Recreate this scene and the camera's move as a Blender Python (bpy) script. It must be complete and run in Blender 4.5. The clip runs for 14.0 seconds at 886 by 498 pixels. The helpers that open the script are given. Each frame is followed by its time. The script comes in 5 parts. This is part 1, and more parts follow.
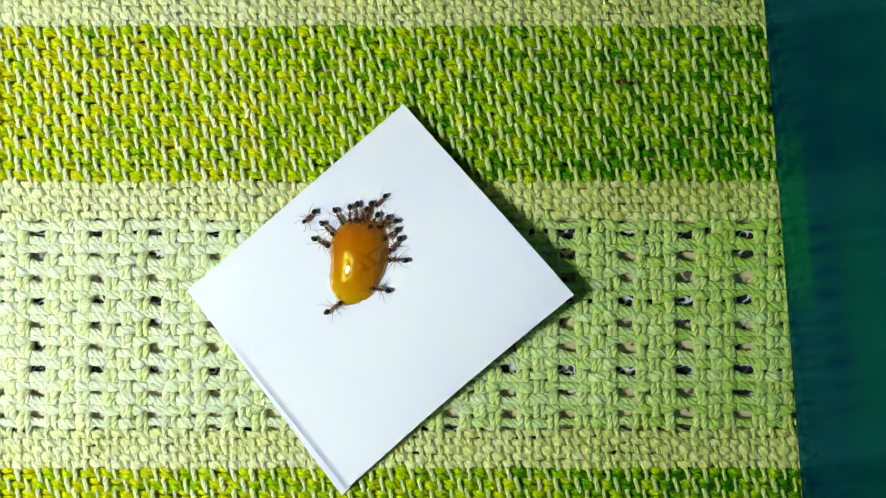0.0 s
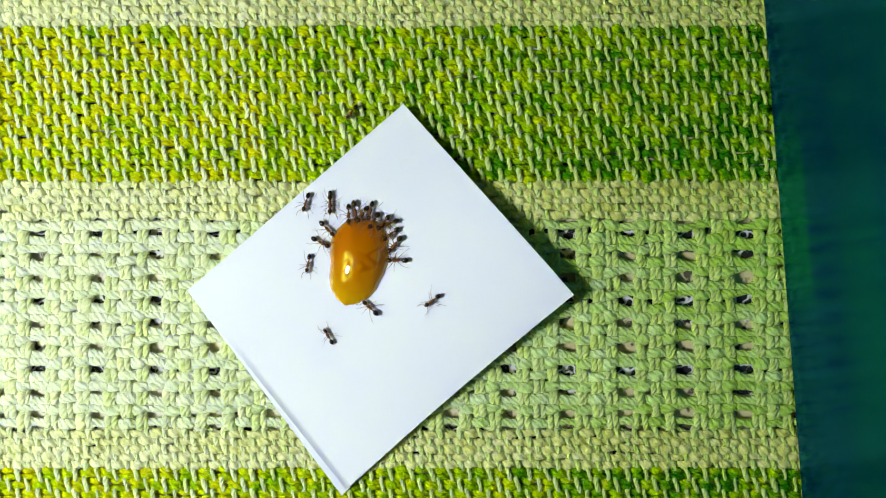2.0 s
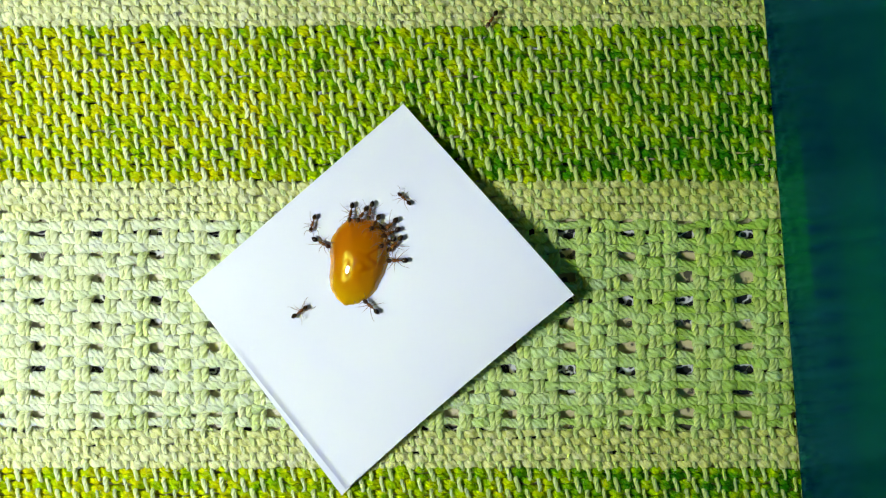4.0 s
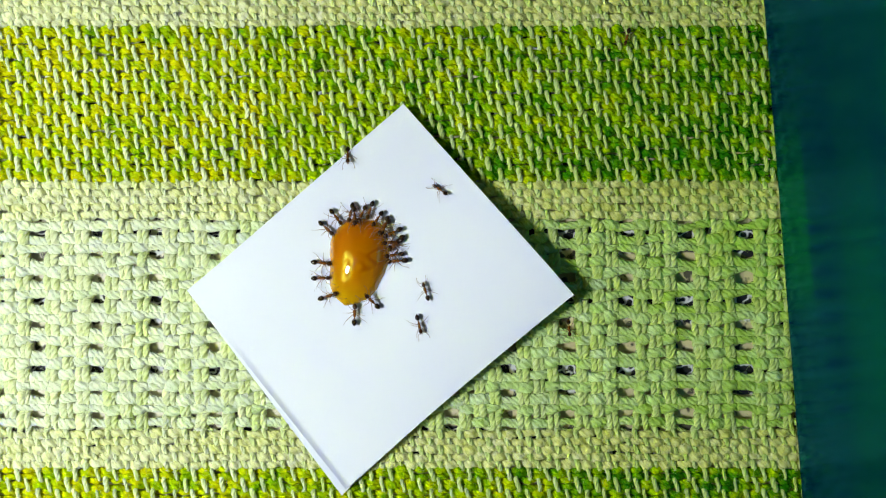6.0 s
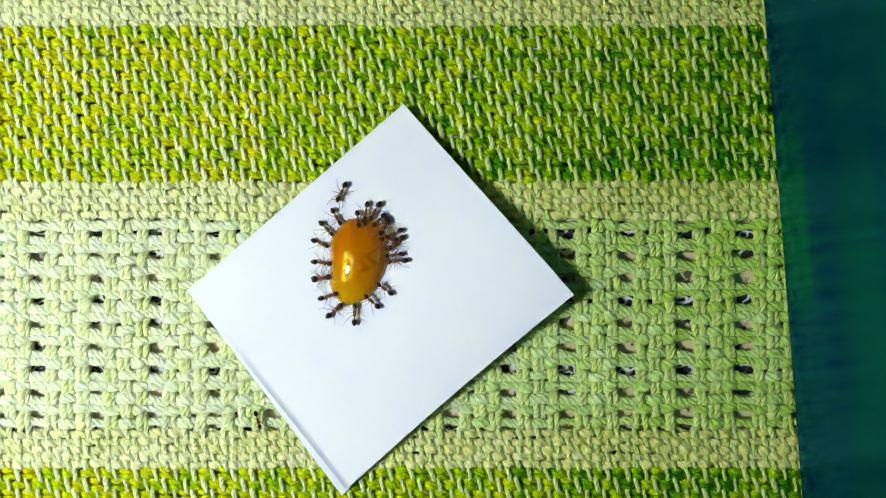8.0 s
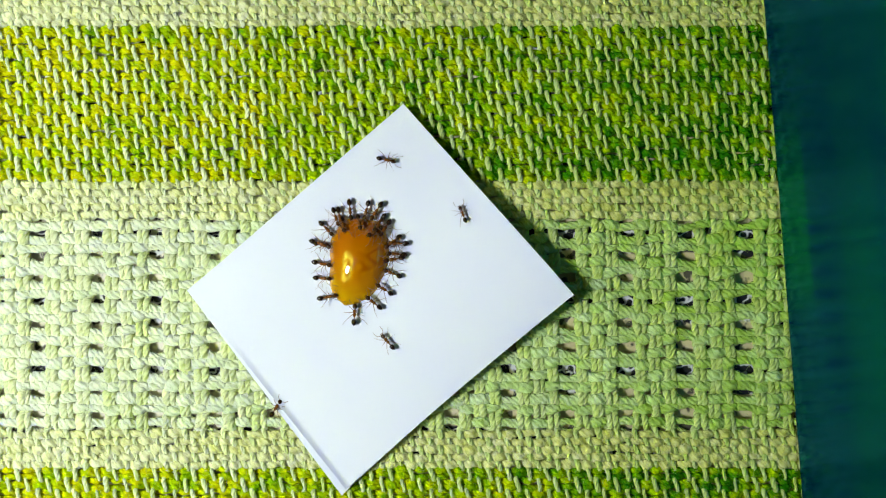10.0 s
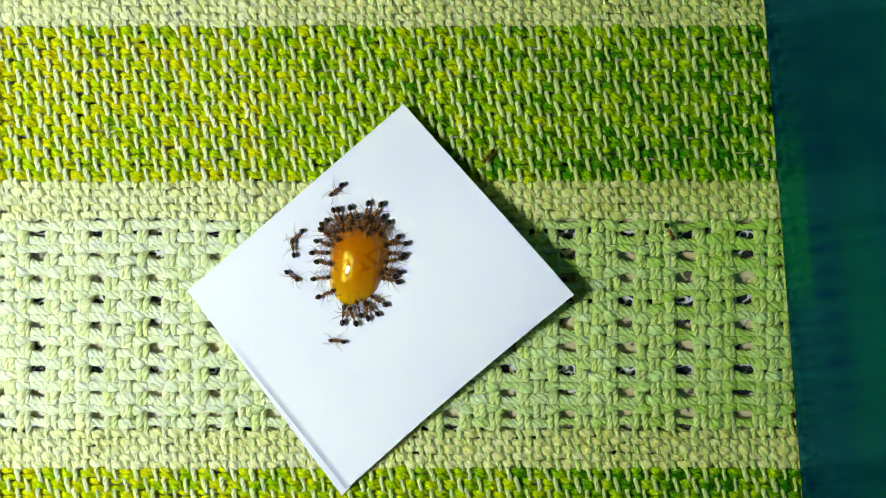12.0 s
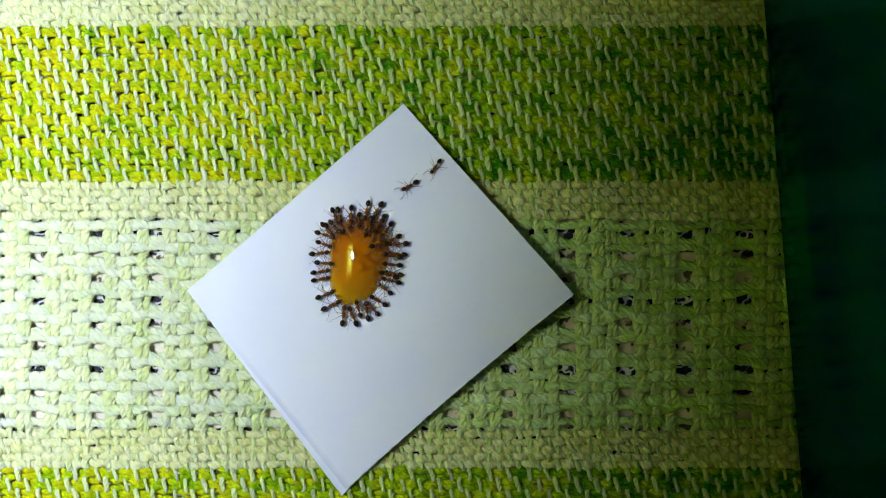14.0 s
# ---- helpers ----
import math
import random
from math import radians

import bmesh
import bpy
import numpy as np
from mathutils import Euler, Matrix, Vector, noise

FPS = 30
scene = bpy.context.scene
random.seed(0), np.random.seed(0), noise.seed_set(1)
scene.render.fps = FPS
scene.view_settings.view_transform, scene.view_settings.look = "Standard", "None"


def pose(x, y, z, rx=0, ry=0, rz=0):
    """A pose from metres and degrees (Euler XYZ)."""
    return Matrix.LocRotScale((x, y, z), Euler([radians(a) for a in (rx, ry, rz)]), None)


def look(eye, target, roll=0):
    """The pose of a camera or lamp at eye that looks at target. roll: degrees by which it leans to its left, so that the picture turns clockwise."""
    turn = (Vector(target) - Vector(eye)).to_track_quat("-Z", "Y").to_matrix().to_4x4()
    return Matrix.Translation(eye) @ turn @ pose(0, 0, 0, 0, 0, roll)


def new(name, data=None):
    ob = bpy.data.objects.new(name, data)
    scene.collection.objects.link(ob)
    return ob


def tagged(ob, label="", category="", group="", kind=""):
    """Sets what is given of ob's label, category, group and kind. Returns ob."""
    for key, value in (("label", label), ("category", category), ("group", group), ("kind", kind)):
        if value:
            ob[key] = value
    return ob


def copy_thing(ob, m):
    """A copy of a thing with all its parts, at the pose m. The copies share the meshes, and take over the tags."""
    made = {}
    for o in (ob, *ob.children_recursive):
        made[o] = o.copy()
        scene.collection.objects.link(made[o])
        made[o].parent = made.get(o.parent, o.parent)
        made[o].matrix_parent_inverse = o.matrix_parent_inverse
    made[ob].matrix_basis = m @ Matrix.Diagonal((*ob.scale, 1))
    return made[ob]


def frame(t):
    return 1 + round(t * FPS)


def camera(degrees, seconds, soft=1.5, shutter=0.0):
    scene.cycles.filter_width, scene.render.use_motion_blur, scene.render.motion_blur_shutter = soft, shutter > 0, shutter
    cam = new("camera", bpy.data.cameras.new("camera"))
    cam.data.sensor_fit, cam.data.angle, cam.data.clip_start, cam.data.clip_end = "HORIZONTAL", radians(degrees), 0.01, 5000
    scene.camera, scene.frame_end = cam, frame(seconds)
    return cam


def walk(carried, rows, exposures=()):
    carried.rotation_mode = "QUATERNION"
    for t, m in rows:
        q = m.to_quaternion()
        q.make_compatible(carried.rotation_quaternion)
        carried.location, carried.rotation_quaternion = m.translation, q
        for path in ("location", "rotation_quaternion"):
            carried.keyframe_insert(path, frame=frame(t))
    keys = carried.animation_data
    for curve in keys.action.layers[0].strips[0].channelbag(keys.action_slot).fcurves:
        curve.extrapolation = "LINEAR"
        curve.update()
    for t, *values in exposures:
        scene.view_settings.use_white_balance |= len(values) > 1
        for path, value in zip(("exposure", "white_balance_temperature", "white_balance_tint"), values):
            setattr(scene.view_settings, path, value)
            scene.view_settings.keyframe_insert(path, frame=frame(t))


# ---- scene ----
MM = 0.001
LENS_HEIGHT = 0.1681
cam = camera(50.0, 14.0, soft=1.2)
walk(cam, [(0.0, look((0, 0, LENS_HEIGHT), (0, 0, 0), 0)),
           (14.0, look((0, 0, LENS_HEIGHT), (0, 0, 0), 0))],
     exposures=[(0.0, 0.0, 6500, 10), (13.9, 0.0, 6500, 10), (14.0, -0.10, 6050, 13)])

# ---- light: one desk lamp beside the cloth, whose bulb glows, in a dim room ----
world = bpy.data.worlds.new("room_air")
scene.world = world
world.use_nodes = True
world.node_tree.nodes["Background"].inputs[0].default_value = (0.55, 0.65, 0.7, 1)
world.node_tree.nodes["Background"].inputs[1].default_value = 0.025

LAMP = Vector((-0.2214, -0.0413, 0.2480))
AIM = Vector((-0.01, 0.0, 0.0))
SHIFT, TIP = Vector((0.105, 0.078, 0.0)), 30
BULB_COLOUR, BULB_GLOW = (0.68, 0.74, 0.98), 160.0


# ---- materials ----
class Nodes:
    """Short hand for a node material."""

    def __init__(self, name, rough=0.6, metal=0.0, spec=0.5):
        self.mat = bpy.data.materials.new(name)
        self.mat.use_nodes = True
        self.tree = self.mat.node_tree
        self.bsdf = self.tree.nodes["Principled BSDF"]
        self.bsdf.inputs["Roughness"].default_value = rough
        self.bsdf.inputs["Metallic"].default_value = metal
        self.bsdf.inputs["Specular IOR Level"].default_value = spec

    def node(self, kind, **inputs):
        n = self.tree.nodes.new(kind)
        for key, value in inputs.items():
            n.inputs[key.replace("_", " ")].default_value = value
        return n

    def link(self, a, b):
        self.tree.links.new(a, b)

    def coords(self, which="Object"):
        return self.node("ShaderNodeTexCoord").outputs[which]

    def noise(self, scale, detail=4.0, rough=0.55, vector=None):
        n = self.node("ShaderNodeTexNoise", Scale=scale, Detail=detail, Roughness=rough)
        self.link(vector or self.coords(), n.inputs["Vector"])
        return n.outputs["Fac"]

    def stretch(self, scale, which="Object"):
        m = self.node("ShaderNodeMapping")
        m.inputs["Scale"].default_value = scale
        self.link(self.coords(which), m.inputs["Vector"])
        return m.outputs["Vector"]

    def ramp(self, fac, stops):
        r = self.node("ShaderNodeValToRGB")
        while len(r.color_ramp.elements) < len(stops):
            r.color_ramp.elements.new(0.5)
        for e, (at, colour) in zip(r.color_ramp.elements, stops):
            e.position, e.color = at, (*colour, 1)
        self.link(fac, r.inputs["Fac"])
        return r.outputs["Color"]

    def mix(self, fac, a, b, blend="MIX"):
        m = self.tree.nodes.new("ShaderNodeMix")
        m.data_type, m.blend_type = "RGBA", blend
        for value, slot in ((fac, m.inputs[0]), (a, m.inputs[6]), (b, m.inputs[7])):
            if isinstance(value, (int, float)):
                slot.default_value = value
            elif isinstance(value, tuple):
                slot.default_value = (*value, 1)
            else:
                self.link(value, slot)
        return m.outputs[2]

    def math(self, op, a, b=0.0):
        m = self.tree.nodes.new("ShaderNodeMath")
        m.operation = op
        for value, slot in ((a, m.inputs[0]), (b, m.inputs[1])):
            if isinstance(value, (int, float)):
                slot.default_value = value
            else:
                self.link(value, slot)
        return m.outputs[0]

    def colour(self, value):
        if isinstance(value, tuple):
            self.bsdf.inputs["Base Color"].default_value = (*value, 1)
        else:
            self.link(value, self.bsdf.inputs["Base Color"])
        return self

    def rough(self, value):
        self.link(value, self.bsdf.inputs["Roughness"])
        return self

    def bump(self, height, strength=0.3, distance=0.0002):
        b = self.node("ShaderNodeBump", Strength=strength, Distance=distance)
        self.link(height, b.inputs["Height"])
        self.link(b.outputs["Normal"], self.bsdf.inputs["Normal"])
        return self


def yarn_material(name, stops, scale, lamp_fade=0.0, marl=0.9, plies=4):
    """Spun cotton: marled along the strand, two plies with fibres that follow the twist."""
    n = Nodes(name, rough=0.9, spec=0.05)
    sep = n.node("ShaderNodeSeparateXYZ")
    n.link(n.node("ShaderNodeUVMap").outputs["UV"], sep.inputs[0])
    along = sep.outputs["Y"]
    sway = n.noise(700.0, 2.0, 0.5)
    turn = n.math("ADD", n.math("ADD", sep.outputs["X"], along), n.math("MULTIPLY", sway, 0.22))
    ply = n.math("SINE", n.math("MULTIPLY", turn, 2 * math.pi * plies))
    both = n.node("ShaderNodeCombineXYZ")
    n.link(n.math("MULTIPLY", turn, 26.0), both.inputs[0])
    n.link(n.math("MULTIPLY", along, 7.0), both.inputs[1])
    n.link(n.math("MULTIPLY", n.node("ShaderNodeObjectInfo").outputs["Random"], 97.0), both.inputs[2])
    fibre = n.noise(1.0, 3.0, 0.6, both.outputs[0])
    blotch = n.noise(scale, 2.0, 0.5)
    wide = n.noise(22.0, 2.0, 0.5)
    own = n.node("ShaderNodeObjectInfo").outputs["Random"]
    fac = n.math("ADD", n.math("MULTIPLY", n.math("SUBTRACT", blotch, 0.5), marl), 0.42)
    fac = n.math("ADD", fac, n.math("MULTIPLY", n.math("SUBTRACT", wide, 0.5), 0.5))
    fac = n.math("ADD", fac, n.math("MULTIPLY", own, 0.2))
    # paler west, darker and greener east: lamp falloff put into the colour
    if lamp_fade:
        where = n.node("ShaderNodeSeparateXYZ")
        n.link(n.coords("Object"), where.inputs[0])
        fac = n.math("SUBTRACT", fac, n.math("MULTIPLY", where.outputs["X"], lamp_fade))
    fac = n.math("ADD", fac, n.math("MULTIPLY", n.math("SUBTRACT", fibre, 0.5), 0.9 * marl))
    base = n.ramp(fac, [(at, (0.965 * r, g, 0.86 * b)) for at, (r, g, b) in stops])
    # lower fibres coloured darker: the shade between them put into the colour
    shade = n.ramp(fibre, [(0.28, (0.72, 0.76, 0.52)), (0.54, (1, 1, 1))])
    n.colour(n.mix(0.8, base, shade, "MULTIPLY"))
    height = n.math("ADD", n.math("MULTIPLY", ply, 0.7), n.math("MULTIPLY", fibre, 1.1))
    n.bump(height, 0.62, 0.00018)
    n.bsdf.inputs["Subsurface Weight"].default_value = 0.6
    n.bsdf.inputs["Subsurface Radius"].default_value = (1.0, 1.0, 0.5)
    n.bsdf.inputs["Subsurface Scale"].default_value = 0.0010
    return n.mat


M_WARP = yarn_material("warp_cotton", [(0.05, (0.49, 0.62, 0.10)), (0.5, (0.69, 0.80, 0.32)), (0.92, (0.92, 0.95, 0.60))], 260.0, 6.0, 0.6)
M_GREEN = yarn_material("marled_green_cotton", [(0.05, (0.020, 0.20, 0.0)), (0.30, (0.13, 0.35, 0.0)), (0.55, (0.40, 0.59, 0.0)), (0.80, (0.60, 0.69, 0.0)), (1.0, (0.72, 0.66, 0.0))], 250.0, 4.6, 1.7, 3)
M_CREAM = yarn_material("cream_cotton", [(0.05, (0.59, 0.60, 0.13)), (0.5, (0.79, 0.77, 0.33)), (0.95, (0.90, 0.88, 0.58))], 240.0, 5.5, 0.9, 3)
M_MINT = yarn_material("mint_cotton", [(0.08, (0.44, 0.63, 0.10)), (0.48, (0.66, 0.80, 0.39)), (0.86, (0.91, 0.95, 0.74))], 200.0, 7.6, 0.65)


def paper_material():
    n = Nodes("white_paper", rough=0.55, spec=0.35)
    fibre = n.noise(2500.0, 4.0, 0.6)
    cloud = n.noise(45.0, 3.0, 0.5)
    n.colour(n.mix(cloud, (0.85, 0.875, 0.955), (0.875, 0.895, 0.965)))
    n.bump(n.math("ADD", n.math("MULTIPLY", fibre, 0.25), cloud), 0.12, 0.0006)
    return n.mat


def honey_material():
    n = Nodes("amber_honey", rough=0.02, spec=0.5)
    sep = n.node("ShaderNodeSeparateXYZ")
    n.link(n.coords("Generated"), sep.inputs[0])
    warp = n.noise(180.0, 2.0, 0.5)
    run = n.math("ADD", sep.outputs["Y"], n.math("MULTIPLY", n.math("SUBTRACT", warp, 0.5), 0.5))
    # yellower south and at the rim: light through thin honey put into the colour
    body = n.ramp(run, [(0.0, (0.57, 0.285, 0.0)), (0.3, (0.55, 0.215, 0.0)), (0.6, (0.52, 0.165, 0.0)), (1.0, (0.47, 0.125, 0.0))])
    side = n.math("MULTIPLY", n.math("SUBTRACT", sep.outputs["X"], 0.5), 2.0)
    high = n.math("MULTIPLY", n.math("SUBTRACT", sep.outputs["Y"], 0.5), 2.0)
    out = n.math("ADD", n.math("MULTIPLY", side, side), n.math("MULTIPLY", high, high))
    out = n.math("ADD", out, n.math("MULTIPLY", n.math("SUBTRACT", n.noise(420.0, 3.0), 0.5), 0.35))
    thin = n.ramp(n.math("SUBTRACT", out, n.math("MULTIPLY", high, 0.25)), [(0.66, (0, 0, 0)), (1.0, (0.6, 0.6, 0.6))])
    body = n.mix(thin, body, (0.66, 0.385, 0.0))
    # brown streaks painted in for the drop's reflections and refractions
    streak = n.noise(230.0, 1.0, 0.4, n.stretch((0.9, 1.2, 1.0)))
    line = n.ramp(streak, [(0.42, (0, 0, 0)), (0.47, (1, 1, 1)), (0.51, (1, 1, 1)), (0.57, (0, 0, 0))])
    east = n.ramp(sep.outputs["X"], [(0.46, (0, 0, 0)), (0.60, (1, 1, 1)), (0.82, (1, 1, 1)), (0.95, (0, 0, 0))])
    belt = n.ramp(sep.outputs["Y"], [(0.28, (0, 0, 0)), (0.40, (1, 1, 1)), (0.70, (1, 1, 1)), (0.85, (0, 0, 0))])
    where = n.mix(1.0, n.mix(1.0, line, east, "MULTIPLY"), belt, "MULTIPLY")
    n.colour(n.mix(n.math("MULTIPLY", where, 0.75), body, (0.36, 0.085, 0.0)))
    n.bsdf.inputs["IOR"].default_value = 1.49
    n.bsdf.inputs["Coat Weight"].default_value = 1.0
    n.bsdf.inputs["Coat Roughness"].default_value = 0.0
    n.bsdf.inputs["Coat IOR"].default_value = 1.7
    n.bsdf.inputs["Subsurface Weight"].default_value = 0.2
    n.bsdf.inputs["Subsurface Radius"].default_value = (1.0, 0.45, 0.02)
    n.bsdf.inputs["Subsurface Scale"].default_value = 0.0012
    return n.mat


def plain(name, a, b, rough, scale, bump=0.1, distance=0.0002, spec=0.5):
    n = Nodes(name, rough=rough, spec=spec)
    f = n.noise(scale)
    n.colour(n.mix(f, a, b))
    n.bump(n.noise(scale * 6), bump, distance)
    return n.mat


def plastic_material():
    """Glossy teal plastic between green and blue, with reflections put into its colour."""
    n = Nodes("teal_plastic", rough=0.15, metal=0.8, spec=0.03)
    n.bsdf.inputs["Specular Tint"].default_value = (0.0, 0.55, 0.62, 1)
    f = n.noise(26.0, 2.0, 0.5, n.stretch((1.0, 0.7, 2.2)))
    box_tint = n.ramp(f, [(0.34, (0.0, 0.100, 0.185)), (0.50, (0.0, 0.130, 0.165)), (0.66, (0.0, 0.175, 0.140))])
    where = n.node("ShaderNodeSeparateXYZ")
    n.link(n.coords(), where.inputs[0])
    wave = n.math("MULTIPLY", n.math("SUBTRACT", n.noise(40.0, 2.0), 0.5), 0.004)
    # green band at the foot, blue above it: the wall's reflections painted in
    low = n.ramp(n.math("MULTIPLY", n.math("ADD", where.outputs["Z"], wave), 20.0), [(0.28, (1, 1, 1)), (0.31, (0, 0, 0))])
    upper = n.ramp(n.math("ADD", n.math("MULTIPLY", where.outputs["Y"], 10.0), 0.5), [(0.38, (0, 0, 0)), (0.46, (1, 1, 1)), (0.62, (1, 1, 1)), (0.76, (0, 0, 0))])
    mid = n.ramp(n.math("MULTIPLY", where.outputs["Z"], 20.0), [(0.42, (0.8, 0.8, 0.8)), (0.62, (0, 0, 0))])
    box_tint = n.mix(mid, box_tint, (0.0, 0.100, 0.215))
    n.colour(n.mix(n.mix(1.0, low, upper, "MULTIPLY"), box_tint, (0.0, 0.210, 0.135)))
    scuff = n.noise(300.0, 5.0, 0.7)
    n.rough(n.ramp(scuff, [(0.3, (0.14, 0.14, 0.14)), (0.8, (0.24, 0.24, 0.24))]))
    n.bump(n.noise(60.0, 2.0), 0.05, 0.001)
    return n.mat


def bulb_material():
    n = Nodes("lit_bulb", rough=0.3)
    n.bsdf.inputs["Emission Color"].default_value = (*BULB_COLOUR, 1)
    n.bsdf.inputs["Emission Strength"].default_value = BULB_GLOW
    n.colour((0.8, 0.8, 0.8))
    return n.mat


M_PAPER = paper_material()
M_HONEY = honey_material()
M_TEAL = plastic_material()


def printed_material():
    """A tan sheet with black bars of print, white curls in them."""
    n = Nodes("printed_sheet", rough=0.6, spec=0.3)
    where = n.node("ShaderNodeSeparateXYZ")
    n.link(n.coords("Object"), where.inputs[0])
    sway = n.math("MULTIPLY", n.math("SUBTRACT", n.noise(90.0, 2.0), 0.5), 0.5)
    line = n.math("FRACT", n.math("ADD", n.math("MULTIPLY", n.math("ADD", where.outputs["Y"], 0.10185), 1 / 0.0122), sway))
    bar = n.ramp(line, [(0.28, (0, 0, 0)), (0.31, (1, 1, 1)), (0.69, (1, 1, 1)), (0.72, (0, 0, 0))])
    # pale west, tan east: light and shade on the sheet put into its colour
    lit_stock = n.ramp(n.math("ADD", n.math("MULTIPLY", where.outputs["X"], 6.0), 0.5), [(0.30, (0.86, 0.80, 0.58)), (0.60, (0.66, 0.57, 0.28))])
    speck = n.mix(n.ramp(n.noise(420.0, 2.0, 0.5), [(0.57, (0, 0, 0)), (0.63, (1, 1, 1))]), lit_stock, (0.10, 0.09, 0.05))
    curl = n.ramp(n.noise(520.0, 1.0, 0.4), [(0.43, (0.012, 0.012, 0.012)), (0.46, (0.70, 0.70, 0.64)), (0.52, (0.70, 0.70, 0.64)), (0.55, (0.012, 0.012, 0.012))])
    n.colour(n.mix(bar, speck, curl))
    n.bump(n.noise(900.0), 0.1, 0.0001)
    return n.mat


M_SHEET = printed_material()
M_TABLE = plain("brown_table", (0.06, 0.05, 0.014), (0.10, 0.085, 0.025), 0.45, 80.0)
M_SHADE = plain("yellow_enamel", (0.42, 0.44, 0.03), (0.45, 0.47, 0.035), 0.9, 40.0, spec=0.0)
M_SOCKET = plain("black_bakelite", (0.010, 0.010, 0.010), (0.018, 0.017, 0.016), 0.5, 60.0, spec=0.2)
M_BULB = bulb_material()
M_STEEL = plain("grey_steel", (0.18, 0.18, 0.19), (0.24, 0.24, 0.25), 0.4, 60.0)
M_GASTER = plain("black_chitin", (0.010, 0.006, 0.003), (0.030, 0.012, 0.003), 0.08, 2500.0, 0.0, 0.00003, spec=0.5)
M_HEAD = plain("dark_brown_chitin", (0.026, 0.009, 0.002), (0.060, 0.020, 0.004), 0.09, 2500.0, 0.0, 0.00003, spec=0.5)
M_THORAX = plain("red_brown_chitin", (0.12, 0.038, 0.004), (0.21, 0.068, 0.007), 0.2, 2200.0, 0.2, 0.00004, spec=0.35)
M_LEG = plain("brown_leg_chitin", (0.17, 0.085, 0.035), (0.28, 0.14, 0.055), 0.4, 2000.0, 0.1, 0.00002, spec=0.35)


# ---- building helpers ----
def part(name, bm, material, parent, label="", kind=""):
    me = bpy.data.meshes.new(name)
    bm.to_mesh(me)
    bm.free()
    for p in me.polygons:
        p.use_smooth = True
    me.materials.append(material)
    ob = new(name, me)
    ob.parent = parent
    return tagged(ob, label, kind=kind)


def box(bm, x0, x1, y0, y1, z0, z1):
    v = [bm.verts.new((x, y, z)) for x in (x0, x1) for y in (y0, y1) for z in (z0, z1)]
    for q in ((0, 1, 3, 2), (4, 6, 7, 5), (0, 4, 5, 1), (2, 3, 7, 6), (0, 2, 6, 4), (1, 5, 7, 3)):
        bm.faces.new([v[i] for i in q])


def block(name, x0, x1, y0, y1, z0, z1, material, parent=None, bevel=0.0):
    bm = bmesh.new()
    box(bm, x0, x1, y0, y1, z0, z1)
    if bevel:
        bmesh.ops.bevel(bm, geom=bm.edges[:], offset=bevel, segments=2, affect="EDGES")
    ob = part(name, bm, material, parent)
    for p in ob.data.polygons:
        p.use_smooth = False
    return ob


def ball(bm, centre, radii, segments=14, rings=10, taper=0.0, turn=None):
    """An ellipsoid, narrower towards -x by taper."""
    r = bmesh.ops.create_uvsphere(bm, u_segments=segments, v_segments=rings, radius=1.0)
    for v in r["verts"]:
        p = Vector((v.co.z, v.co.y, v.co.x))
        k = 1.0 + taper * p.x
        p = Vector((p.x * radii[0], p.y * radii[1] * k, p.z * radii[2] * k))
        if turn:
            p = turn @ p
        v.co = p + Vector(centre)


def rod(bm, points, radii, sides=6):
    """A tapered tube through points."""
    rings = []
    for i, p in enumerate(points):
        a, b = points[max(i - 1, 0)], points[min(i + 1, len(points) - 1)]
        d = (Vector(b) - Vector(a)).normalized()
        u = d.cross(Vector((0, 0, 1)))
        u = u.normalized() if u.length > 1e-6 else Vector((1, 0, 0))
        w = d.cross(u)
        rings.append([bm.verts.new(Vector(p) + radii[i] * (math.cos(t) * u + math.sin(t) * w))
                      for t in (2 * math.pi * k / sides for k in range(sides))])
    for a, b in zip(rings, rings[1:]):
        for k in range(sides):
            bm.faces.new((a[k], a[(k + 1) % sides], b[(k + 1) % sides], b[k]))
    bm.faces.new(rings[0][::-1])
    bm.faces.new(rings[-1])


# ---- the table ----
TABLE_Z = -0.0024
tagged(block("table", -0.48, 0.32, -0.26, 0.26, TABLE_Z - 0.0303, TABLE_Z - 0.0003, M_TABLE, None, 0.002), "dark brown wooden tabletop", kind="structure")
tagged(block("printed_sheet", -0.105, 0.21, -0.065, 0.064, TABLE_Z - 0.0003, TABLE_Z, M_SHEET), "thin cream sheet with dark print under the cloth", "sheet")


